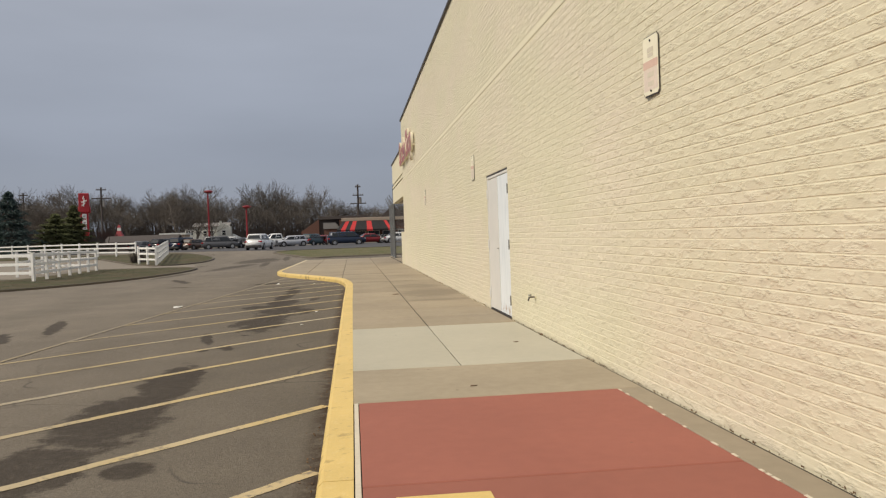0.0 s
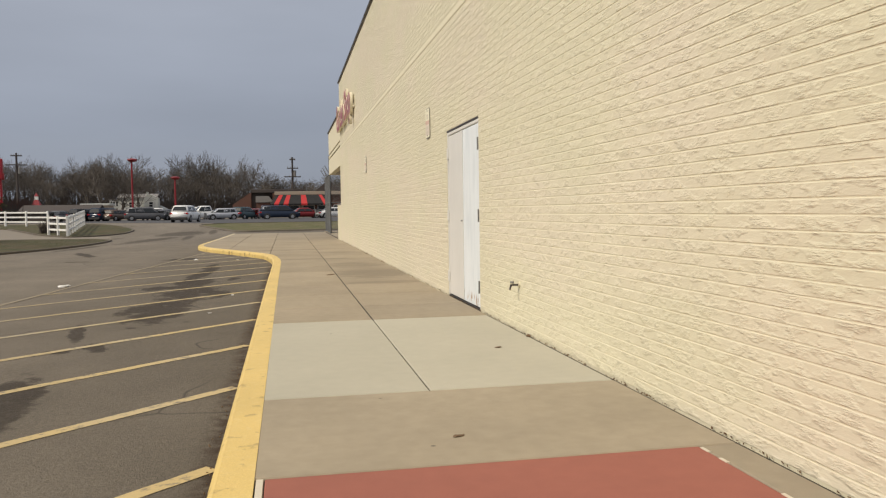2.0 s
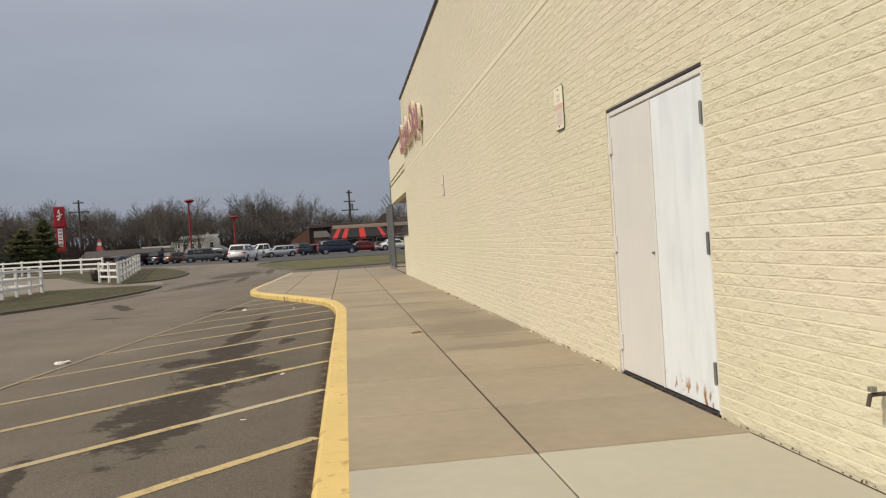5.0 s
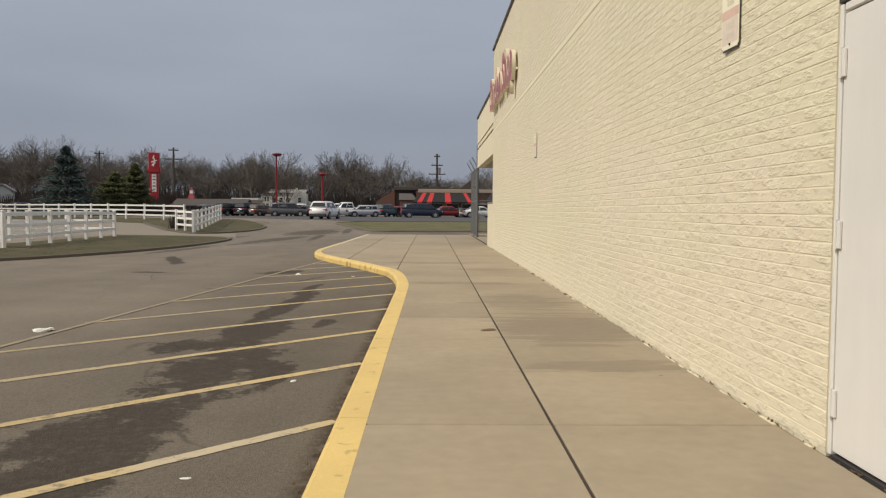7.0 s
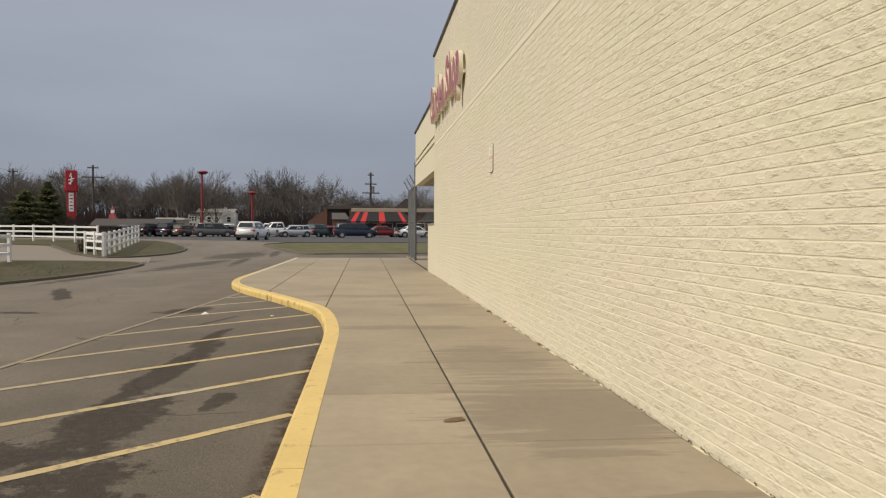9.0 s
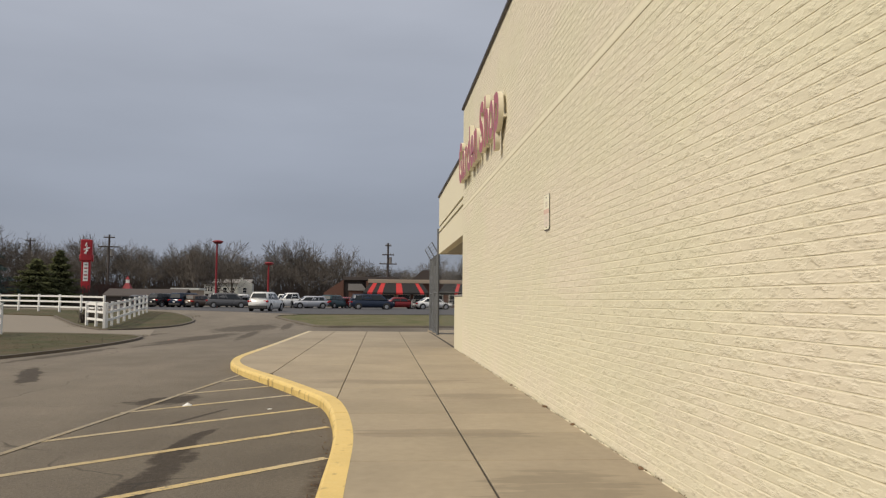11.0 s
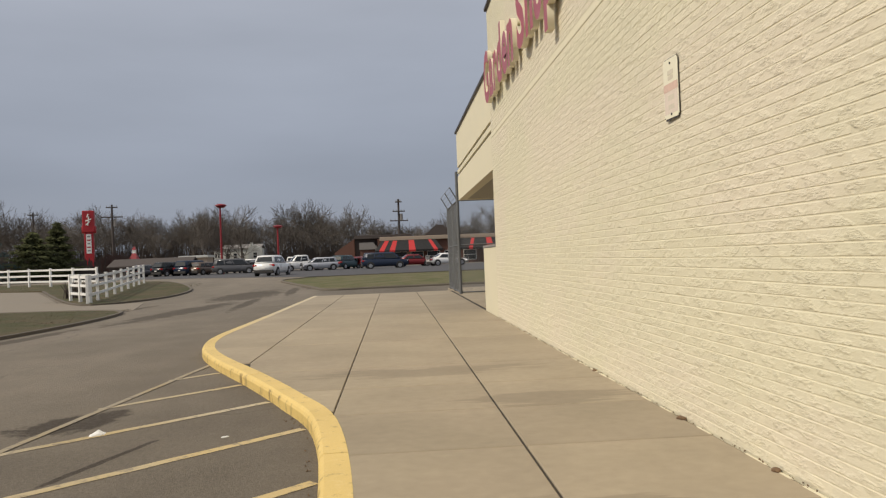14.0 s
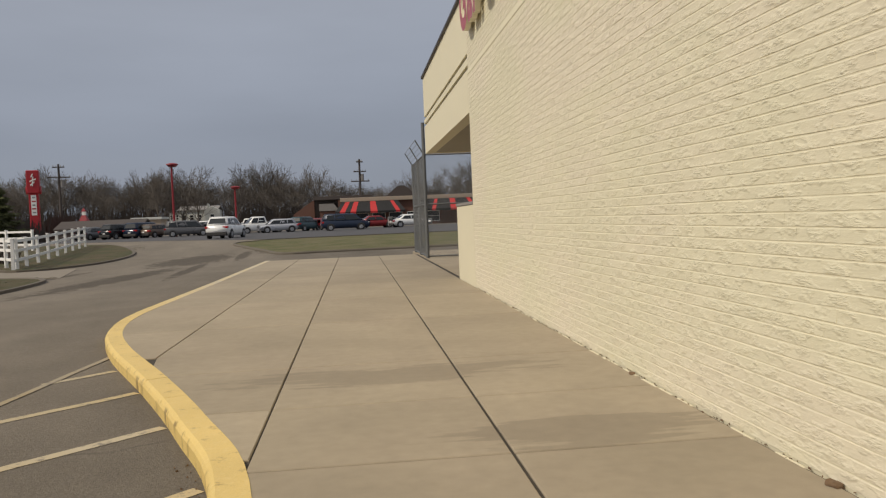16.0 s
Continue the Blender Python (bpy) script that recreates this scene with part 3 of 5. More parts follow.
def line_on_road(name, pts, width, mat=None, lift=0.004):
    bm = bmesh.new()
    pts = [Vector((x, y, ground_z(y) + lift)) for x, y in pts]
    d = (pts[-1] - pts[0]).normalized()
    off = Vector((-d.y, d.x, 0)) * width / 2
    rr = random.Random(int(pts[0].y * 10))
    n = max(4, int((pts[-1] - pts[0]).length / 0.12))
    prev = None
    for i in range(n + 1):
        p = pts[0].lerp(pts[-1], i / n)
        w = 1 + rr.uniform(-0.10, 0.10)
        cur = (bm.verts.new(p + off * w), bm.verts.new(p - off * (2 - w)))
        if prev:
            bm.faces.new((prev[0], prev[1], cur[1], cur[0]))
        prev = cur
    bmesh.ops.recalc_face_normals(bm, faces=bm.faces)
    if bm.faces[0].normal.z < 0:
        bmesh.ops.reverse_faces(bm, faces=bm.faces)
    return tagged(part(name, bm, mat or STRIPE), "worn yellow painted hatching line on the asphalt", "road marking", "hatching lines", "structure")


def bound(y):
    return -2.5 - (30.6 - y) * 0.100


for i in range(-3, 15):
    c = 4.45 + 1.965 * i if i < 13 else 29.85 + 1.7 * (i - 13)
    y = c
    while y - c > -6 and y - c > bound(y):
        y -= 0.05
    x_end = -0.25
    while kerb_inner(c + x_end) - 0.23 < x_end and x_end > -3.2:
        x_end -= 0.02
    if y - c < x_end - 0.1:
        line_on_road("hatch_line", [(x_end, c + x_end), (y - c, y)], 0.105)
line_on_road("edge_marking", [(bound(30.9) + 0.02, 30.9), (bound(-6), -6)], 0.075, STRIPE_FAINT, 0.007)

# ---- the store ----
TOP = 6.44
END = 35.15
store = thing("wall_store", "long high wall of cream-painted brick", "wall", kind="structure")
DOOR_Y0, DOOR_Y1, DOOR_Z = 11.02, 12.90, 2.29
BACK = WALL_X + 0.0028
part("wall_body", box(BACK, BACK + 0.3, -30, DOOR_Y0, -0.3, TOP), STUCCO, store)
part("wall_body", box(BACK, BACK + 0.3, DOOR_Y1, END, -0.3, TOP), STUCCO, store)
part("wall_body", box(BACK, BACK + 0.3, DOOR_Y0, DOOR_Y1, DOOR_Z, TOP), STUCCO, store)
part("end_wall", box(BACK + 0.3, 22, END - 0.3, END, -0.3, TOP), STUCCO, store)
part("rear_wall", box(BACK + 0.3, 22, -30, -29.7, -0.3, TOP), STUCCO, store)
part("side_wall", box(21.7, 22, -29.7, END - 0.3, -0.3, TOP), STUCCO, store)
tagged(part("roof_store", box(BACK + 0.3, 21.7, -29.7, END - 0.3, TOP - 0.5, TOP - 0.3), ROOF_GREY), "flat grey store roof", "roof", kind="structure")
part("coping", box(WALL_X - 0.05, BACK + 0.36, -30, END + 0.03, TOP, TOP + 0.07, bevel=0.01), COPING, store, "thin dark metal coping")
part("band", prism([(WALL_X - 0.004, 3.763), (WALL_X - 0.004, 3.785), (BACK, 3.850), (BACK, 3.760)], -30, END, "y"), STUCCO, store, "slightly raised cream band")

# ---- the door ----
door = thing("door_1", "double steel door, one leaf white and rusted, one tan", "door", kind="structure")
DX = WALL_X + 0.016
part("jamb", box(DX - 0.010, DX + 0.1, DOOR_Y1 - 0.035, DOOR_Y1 - 0.002, 0.0, DOOR_Z - 0.028, bevel=0.006), DOOR_TAN, door)
part("jamb", box(DX - 0.010, DX + 0.1, DOOR_Y0 + 0.002, DOOR_Y0 + 0.035, 0.0, DOOR_Z - 0.028, bevel=0.006), DOOR_TAN, door)
part("head", box(DX - 0.010, DX + 0.1, DOOR_Y0 + 0.036, DOOR_Y1 - 0.051, DOOR_Z - 0.07, DOOR_Z - 0.028, bevel=0.006), DOOR_TAN, door)
# dark strip that stands in for the recess shade under the lintel
part("head_shade", box(WALL_X + 0.001, DX + 0.02, DOOR_Y0 + 0.004, DOOR_Y1 - 0.004, DOOR_Z - 0.022, DOOR_Z - 0.001, bevel=0.003), COPING, door, "dark strip standing in for shade over the door")
part("threshold", box(WALL_X + 0.004, DX + 0.1, DOOR_Y0 + 0.036, DOOR_Y1 - 0.051, -0.02, 0.012, bevel=0.004), DARK, door, "dark worn threshold")
part("backing", box(DX + 0.07, DX + 0.1, DOOR_Y0 + 0.036, DOOR_Y1 - 0.051, 0.012, DOOR_Z - 0.07), DARK, door)
MIDY = (DOOR_Y0 + DOOR_Y1) / 2 - 0.01
for y0, y1, mat_, lab in ((DOOR_Y0 + 0.040, MIDY - 0.003, DOOR_WHITE, "white painted leaf with rust spots at its foot"), (MIDY + 0.003, DOOR_Y1 - 0.040, DOOR_TAN, "tan painted leaf")):
    leaf = part("door_leaf", box(DX, DX + 0.045, y0, y1, 0.022, DOOR_Z - 0.078, bevel=0.003), mat_, door, lab)
    white = mat_ is DOOR_WHITE
    hy = y0 if white else y1
    for z in (0.27, 1.12, 1.97):
        hm = box(DX - 0.016, DX - 0.001, hy + (0.001 if white else -0.034), hy + (0.034 if white else -0.001), z - 0.07, z + 0.07, bevel=0.003)
        rod_in(hm, (DX - 0.018, hy, z - 0.075), (DX - 0.018, hy, z + 0.075), 0.009)
        part("hinge", hm, STEEL if white else DOOR_TAN, leaf, "bare grey steel hinge" if white else "")
part("astragal", box(DX - 0.010, DX - 0.001, MIDY - 0.012, MIDY + 0.012, 0.022, DOOR_Z - 0.078, bevel=0.003), DOOR_TAN, door)
part("lock", rod((DX - 0.020, MIDY + 0.06, 1.05), (DX, MIDY + 0.06, 1.05), 0.010, sides=10), STEEL, door, "small steel lock cylinder")

# ---- fire lane signs ----


FACING = Matrix(((0, 0, -1, 0), (-1, 0, 0, 0), (0, 1, 0, 0), (0, 0, 0, 1)))


def rounded_plate(x0, x1, y0, y1, z0, z1, r):
    bm = box(x0, x1, y0, y1, z0, z1)
    es = [e for e in bm.edges if abs(e.verts[0].co.x - e.verts[1].co.x) > (x1 - x0) * 0.9]
    bmesh.ops.bevel(bm, geom=es, offset=r, segments=3, affect="EDGES")
    return bm


def fire_sign(y, z):
    """A narrow plate that stands off the wall at its far edge: near edge at y, foot at z."""
    s = thing("wall_sign", "narrow faded sign plate with a pink band on the brick wall", "sign", "sign plates on the wall", pose(WALL_X - 0.008, y, z, 0, 0, 2.5))
    w, h = 0.285, 0.465
    part("plate", rounded_plate(-0.002, 0.002, 0, w, 0, h, 0.02), COPING, s, "dark plate edge, broader at the near side and foot")
    part("face", rounded_plate(-0.0058, -0.0022, 0.007, w - 0.004, 0.012, h - 0.006, 0.016), SIGN_FACE, s, "pale cream sign face")
    part("band", box(-0.0068, -0.0060, 0.014, w - 0.006, 0.215, 0.275), SIGN_RED, s, "faded pink band")
    part("lower_panel", box(-0.0066, -0.0060, 0.022, w - 0.014, 0.045, 0.213), SIGN_PINK, s, "faint pink lower panel")
    for zz, hh, ww in ((0.355, 0.035, 0.055), (0.315, 0.03, 0.05), (0.165, 0.04, 0.06), (0.095, 0.035, 0.055)):
        part("text_bar", box(-0.0076, -0.0070, w / 2 - ww, w / 2 + ww, zz - hh / 2, zz + hh / 2), SIGN_INK, s)
    for zz in (0.04, h - 0.04):
        part("screw", rod((-0.012, w / 2, zz), (-0.005, w / 2, zz), 0.009), DARK, s)
    part("spacer", box(0.005, 0.016, w - 0.05, w - 0.02, 0.03, h - 0.03), DARK, s)


for y, z in ((4.99, 2.32), (14.16, 2.32), (24.21, 2.265)):
    fire_sign(y, z)

# ---- hose tap ----
tap = thing("hose_tap", "small weathered hose tap low on the brick wall", "tap")
part("flange", rod((WALL_X - 0.016, 9.39, 0.45), (WALL_X + 0.004, 9.39, 0.45), 0.028, sides=12), STUCCO, tap)
part("spout", rod_in(rod((WALL_X - 0.08, 9.39, 0.45), (WALL_X - 0.016, 9.39, 0.45), 0.010), (WALL_X - 0.085, 9.39, 0.455), (WALL_X - 0.10, 9.39, 0.40), 0.010), WOOD_POLE, tap)
part("wheel", rod((WALL_X - 0.075, 9.39, 0.465), (WALL_X - 0.075, 9.39, 0.485), 0.020, sides=10), STEEL, tap)

# ---- raised lettering ----
letters = thing("letter_sign", "raised red letters with cream sides on the store wall", "sign")
Y_G, Y_P = 34.9, 27.75
WORD = "Garden Shop"
ADV = {"G": 0.78, "a": 0.58, "r": 0.43, "d": 0.62, "e": 0.6, "n": 0.6, " ": 0.30, "S": 0.70, "h": 0.6, "o": 0.62, "p": 0.62}
total = sum(ADV[c] for c in WORD)
unit = (Y_G - Y_P) / total
run = 0.0
for ch in WORD:
    if ch != " ":
        cu = bpy.data.curves.new("letter", "FONT")
        cu.body, cu.size, cu.extrude, cu.offset, cu.resolution_u = ch, 1.36, 0.045, 0.045, 4
        tmp = bpy.data.objects.new("letter", cu)
        scene.collection.objects.link(tmp)
        bpy.context.view_layer.update()
        bm = bmesh.new()
        bm.from_mesh(tmp.evaluated_get(bpy.context.evaluated_depsgraph_get()).to_mesh())
        bpy.data.objects.remove(tmp)
        lo, hi = min(v.co.x for v in bm.verts), max(v.co.x for v in bm.verts)
        width = ADV[ch] * unit * 0.88
        for v in bm.verts:
            v.co.x = (v.co.x - lo) / (hi - lo) * width
        y = Y_G - run * unit - 0.05
        bmesh.ops.transform(bm, matrix=Matrix.Translation((WALL_X - 0.100, y, 4.42)) @ FACING, verts=bm.verts)
        bm.normal_update()
        for f in bm.faces:
            f.material_index = 0 if f.normal.x < -0.7 else 1
        part("letter", bm, [LETTER_RED, LETTER_SIDE], letters)
    run += ADV[ch]
part("rail", box(WALL_X - 0.055, WALL_X - 0.003, Y_P, Y_G - 0.1, 4.55, 4.60, bevel=0.004), LETTER_SIDE, letters)

# ---- open garden shop under the canopy ----
canopy = thing("canopy", "cream fascia canopy with two dark grooves", "canopy", kind="structure")
FE, FT, FB = 43.9, 5.22, 3.10
zs = [FB, 3.86, 3.94, 4.06, 4.14, FT]
for i, (a, b) in enumerate(zip(zs, zs[1:])):
    inset = 0.05 if i in (1, 3) else 0.0
    part("fascia", box(WALL_X + inset, WALL_X + 0.25, END + 0.002, FE - (0.05 if inset else 0), a, b), DARK if inset else STUCCO, canopy)
part("fascia_return", box(WALL_X + 0.25, 16, FE - 0.25, FE, FB, FT), STUCCO, canopy)
part("soffit", box(WALL_X + 0.25, 16, END + 0.002, FE - 0.25, FB + 0.02, FB + 0.12), SOFFIT, canopy)
part("canopy_roof", box(WALL_X + 0.25, 16, END + 0.002, FE - 0.25, FT - 0.4, FT - 0.3), ROOF_GREY, canopy)
part("coping", box(WALL_X - 0.05, WALL_X + 0.3, END + 0.035, FE + 0.04, FT, FT + 0.07, bevel=0.01), COPING, canopy)
for y in (38.6, 43.6):
    part("column", box(9.0, 9.2, y, y + 0.2, 0.0, FB + 0.02, bevel=0.01), STEEL, canopy)
part("lamp_housing", box(5.0, 5.5, 37.2, 37.5, FB - 0.06, FB + 0.02, bevel=0.01), DARK, canopy)
knee = thing("wall_knee", "low cream-painted brick wall closing the shop bay", "wall", kind="structure")
part("knee_body", box(WALL_X, WALL_X + 0.3, END + 0.002, 37.42, -0.3, 1.47, bevel=0.008), STUCCO, knee)
part("sill", box(WALL_X - 0.015, WALL_X + 0.33, END + 0.004, 37.45, 1.472, 1.53, bevel=0.01), ROOF_GREY, knee, "dark weathered sill")
tagged(part("floor_shop", box(2.442, 16, END + 0.002, 52, -0.4, 0.0), SLAB), "brown concrete floor of the open shop yard", "floor", kind="structure")


def chain_wire(bm, a, b, z0, z1, step=0.13, r=0.004):
    """Diamond wire between two posts."""
    a, b = Vector(a), Vector(b)
    length, h = (b - a).length, z1 - z0
    d = (b - a) / length
    side = Vector((-d.y, d.x, 0)) * r
    n = int((length + h) / step)
    for sgn in (1, -1):
        for i in range(n):
            s = -h + i * step
            p, q = max(0.0, s), min(length, s + h)
            if q - p < 0.02:
                continue
            za, zb = p - s, q - s
            if sgn < 0:
                za, zb = h - za, h - zb
            pa, pb = a + d * p + Vector((0, 0, z0 + za)), a + d * q + Vector((0, 0, z0 + zb))
            up = (pb - pa).normalized().cross(side.normalized()) * r
            v = [bm.verts.new(c) for c in (pa + up, pa + side, pa - up - side, pb + up, pb + side, pb - up - side)]
            for i0, i1 in ((0, 1), (1, 2), (2, 0)):
                bm.faces.new((v[i0], v[i1], v[i1 + 3], v[i0 + 3]))


yard = thing("chain_link_fence", "tall grey chain-link yard fence with barbed wire", "fence")
CX, CY, FH = 2.50, 46.1, 3.25
for p, q in (((CX, CY, 0), (CX + 9, CY, 0)), ((CX, CY, 0), (CX, CY + 5.2, 0))):
    bm = bmesh.new()
    chain_wire(bm, p, q, 0.04, FH, 0.085, 0.0024)
    tagged(part("wire_mesh", bm, GALV, yard, "grey diamond wire mesh"), kind="stuff")
    for z in (0.06, FH, 1.7):
        part("rail", rod((p[0], p[1], z), (q[0], q[1], z), 0.024), GALV, yard)
for i in range(4):
    part("post", rod((CX + 3.0 * i, CY, -0.05), (CX + 3.0 * i, CY, FH + 0.05 + (0.95 if i == 0 else 0)), 0.055 if i == 0 else 0.04, sides=10), GALV, yard)
for i in range(1, 3):
    y = CY + 2.5 * i
    part("post", rod((CX, y, -0.1), (CX, y, FH + 0.05), 0.045, sides=10), GALV, yard)
    part("arm", rod((CX, y, FH), (CX - 0.26, y, FH + 0.46), 0.02), GALV, yard)
part("arm", rod((CX, CY, FH), (CX - 0.26, CY, FH + 0.46), 0.02), GALV, yard)
for k in range(4):
    u = 0.25 + 0.25 * k
    bm = rod((CX - 0.26 * u, CY, FH + 0.46 * u), (CX - 0.26 * u, CY + 5.1, FH + 0.46 * u), 0.009, sides=5)
    for j in range(16):
        yy = CY + 0.15 + 0.3 * j
        rod_in(bm, (CX - 0.26 * u - 0.03, yy, FH + 0.46 * u - 0.03), (CX - 0.26 * u + 0.03, yy, FH + 0.46 * u + 0.03), 0.005, sides=3)
    part("barbed_wire", bm, GALV, yard)

# ---- white board fences ----


def board_fence(pts, height, label, spacing=2.4, boards=3):
    f = thing("board_fence", label, "fence", "white board fences")
    for (xa, ya), (xb, yb) in zip(pts, pts[1:]):
        a, b = Vector((xa, ya, 0)), Vector((xb, yb, 0))
        n = max(1, round((b - a).length / spacing))
        ang = math.degrees(math.atan2(b.y - a.y, b.x - a.x))
        for i in range(n + 1):
            p = a.lerp(b, i / n)
            g = ground_z(p.y) + 0.03
            post = part("post", box_in(box(-0.06, 0.06, -0.06, 0.06, -0.15, height, bevel=0.006), -0.07, 0.07, -0.07, 0.07, height, height + 0.045, bevel=0.015), WHITE, f)
            post.matrix_basis = pose(p.x, p.y, g, random.uniform(-0.8, 0.8), random.uniform(-0.8, 0.8), ang)
            if i < n:
                q = a.lerp(b, (i + 1) / n)
                gq = ground_z(q.y) + 0.03
                for kk in range(boards):
                    z = height * (0.93 - 0.31 * kk)
                    dirv = Vector((q.x - p.x, q.y - p.y, gq - g))
                    m = Matrix.Translation((p.x, p.y, g + z)) @ dirv.to_track_quat("X", "Z").to_matrix().to_4x4()
                    board = part("rail", box(0.06, dirv.length - 0.06, -0.02, 0.02, -0.06, 0.06, bevel=0.004), WHITE, f)
                    board.matrix_basis = m
    return f


board_fence([(-50, 43.5), (-16.3, 36.2), (-13.6, 35.1), (-14.1, 41), (-14.6, 46.8), (-17.2, 47.6), (-17.0, 42.0)], 1.2, "white three-board fence with capped posts on the verge", 2.1)
board_fence([(-12.8, 53.2), (-16.2, 72.0)], 1.2, "white three-board fence on the far mound")
board_fence([(-14.6, 56.0), (-12.9, 53.8)], 1.2, "short return of white three-board fence", 1.2)
board_fence([(-18.3, 69.5), (-42, 86), (-68, 101)], 1.2, "long white three-board fence before the trees")
stump = thing("brush_pile", "low grey tangle of brush by the fence", "brush")
rr = random.Random(3)
bm = bmesh.new()
for i in range(160):
    p = Vector((-15.3 + rr.gauss(0, 0.25), 58.5 + rr.gauss(0, 0.25), ground_z(58) + 0.05))
    rod_in(bm, p, p + Vector((rr.gauss(0, 0.15), rr.gauss(0, 0.15), rr.uniform(0.3, 0.85))), 0.03, 0.012, sides=3)
part("twigs", bm, BRUSH, stump)

# ---- lamps, poles, signs ----


def lamp_post(x, y, h, r, s_head):
    g = ground_z(y)
    s = thing("lamp_post", "tall red steel lot lamp with a domed head", "lamp post", "red lot lamps", pose(x, y, g))
    part("base", rod((0, 0, 0), (0, 0, 0.7), r * 2, r * 1.9, sides=14), LAMP_ENAMEL, s)
    part("pole", rod((0, 0, 0.7), (0, 0, h - 0.4), r, r * 0.8, sides=12), LAMP_ENAMEL, s)
    bm = bmesh.new()
    bmesh.ops.create_uvsphere(bm, u_segments=18, v_segments=10, radius=0.85)
    for v in bm.verts:
        v.co.z *= 0.30 if v.co.z > 0 else 0.16
        v.co.y *= 0.8
        v.co.z = max(v.co.z, -0.10)
    head = part("head", bm, LAMP_ENAMEL, s)
    head.matrix_basis = pose(0.1, 0, h - 0.26 * s_head, 0, 0, 25) @ Matrix.Scale(s_head, 4)
    part("skirt", rod((0, 0, -0.30), (0, 0, -0.09), 0.50, 0.72, sides=16), LAMP_ENAMEL, head)
    part("lens", rod((0, 0, -0.32), (0, 0, -0.302), 0.44, sides=16), GLASS, head)


lamp_post(-19.3, 110.8, 8.05, 0.13, 0.78)
lamp_post(-26.4, 206.0, 10.0, 0.24, 1.35)


def utility_pole(x, y, h, turn, arms=2, reach=1.0):
    g = ground_z(y)
    s = thing("utility_pole", "dark wooden utility pole with cross-arms", "utility pole", "utility poles", pose(x, y, g, 0, 0, turn))
    part("pole", rod((0, 0, -0.2), (0, 0, h), 0.24, 0.16, sides=9), WOOD_POLE, s)
    for i in range(arms):
        z = h - 0.5 - 1.6 * i
        w = (0.9 + 0.8 * i) * reach
        part("cross_arm", box(-w, w, -0.32, -0.16, z - 0.09, z + 0.09, bevel=0.01), WOOD_POLE, s)
        for xx in (-w + 0.15, -w * 0.4, w * 0.4, w - 0.15):
            part("insulator", rod((xx, -0.24, z + 0.09), (xx, -0.24, z + 0.34), 0.07, 0.04, sides=7), STEEL, s)
    part("transformer", rod((0.42, 0, h - 3.6), (0.42, 0, h - 2.5), 0.27, sides=10), ROOF_GREY, s)


utility_pole(1.4, 155, 11.2, 8, 3, 0.62)
utility_pole(-46.1, 154, 11.9, 12)
utility_pole(-68, 175, 12.6, 12, 1)

pylon = thing("pylon_sign", "tall red pylon sign with white script and panel", "sign", "", pose(-44.75, 140, ground_z(140), 0, 0, 12) @ Matrix.Diagonal((1.02, 1.02, 1.245, 1)))
part("column", box(-0.62, 0.62, -0.45, 0.45, 0, 5.4, bevel=0.06), RED, pylon)
part("cabinet", box(-0.80, 0.80, -0.6, 0.6, 5.4, 8.0, bevel=0.08), RED, pylon)
part("collar", rod((-0.95, 0, 5.75), (0.95, 0, 5.75), 0.45, sides=16), RED, pylon)
part("panel", box(-0.34, 0.34, -0.475, -0.452, 2.9, 5.2, bevel=0.01), WHITE, pylon)
for i, w in enumerate((0.22, 0.26, 0.18, 0.24, 0.2)):
    part("text_bar", box(-w, w, -0.49, -0.477, 3.15 + 0.42 * i, 3.30 + 0.42 * i), RED if i % 2 else STEEL, pylon)
for a, b in (((-0.3, 6.3), (0.25, 6.7)), ((-0.05, 6.2), (0.1, 7.3)), ((-0.35, 6.75), (0.45, 7.0)), ((-0.15, 7.2), (0.05, 7.6))):
    part("script_bar", rod((a[0], -0.62, a[1]), (b[0], -0.62, b[1]), 0.07, sides=6), WHITE, pylon)

kiosk = thing("red_roofed_kiosk", "small kiosk under a steep red roof with white cupola", "kiosk", "", pose(-46.2, 165, ground_z(165)) @ Matrix.Diagonal((0.55, 0.55, 1.05, 1)))
part("wall", box(-1.8, 1.8, -1.8, 1.8, 0, 1.7, bevel=0.02), FAR_BRICK, kiosk)
bm = bmesh.new()
bmesh.ops.create_cone(bm, cap_ends=True, segments=4, radius1=3.0, radius2=0.75, depth=2.0, matrix=pose(0, 0, 2.7, 0, 0, 45))
part("roof", bm, LAMP_ENAMEL, kiosk)
part("cupola", box(-0.5, 0.5, -0.5, 0.5, 3.7, 4.3, bevel=0.02), WHITE, kiosk, "small white cupola")
bm = bmesh.new()
bmesh.ops.create_cone(bm, cap_ends=True, segments=4, radius1=0.9, radius2=0.1, depth=0.6, matrix=pose(0, 0, 4.6, 0, 0, 45))
part("cap", bm, LAMP_ENAMEL, kiosk)

# ---- buildings ----


def gable(w, d, h, rise, over=0.3, axis=0):
    """A roof prism with its ridge along x, over a body w by d."""
    return prism([(-d / 2 - over, h - 0.06), (0, h + rise), (d / 2 + over, h - 0.06), (d / 2 + over, h + 0.10), (0, h + rise + 0.2), (-d / 2 - over, h + 0.10)][:6], -w / 2 - over, w / 2 + over, "x")


def window(parent, x, y, z, w, h):
    """A window on a front that faces -y."""
    fr = part("window", box(x - w / 2 - 0.08, x + w / 2 + 0.08, y - 0.05, y - 0.002, z - 0.08, z + h + 0.08, bevel=0.01), WHITE, parent)
    part("pane", box(x - w / 2, x + w / 2, y - 0.062, y - 0.052, z, z + h), GLASS, fr)
    part("mullion", box(x - w / 2, x + w / 2, y - 0.075, y - 0.064, z + h / 2 - 0.03, z + h / 2 + 0.03), WHITE, fr)


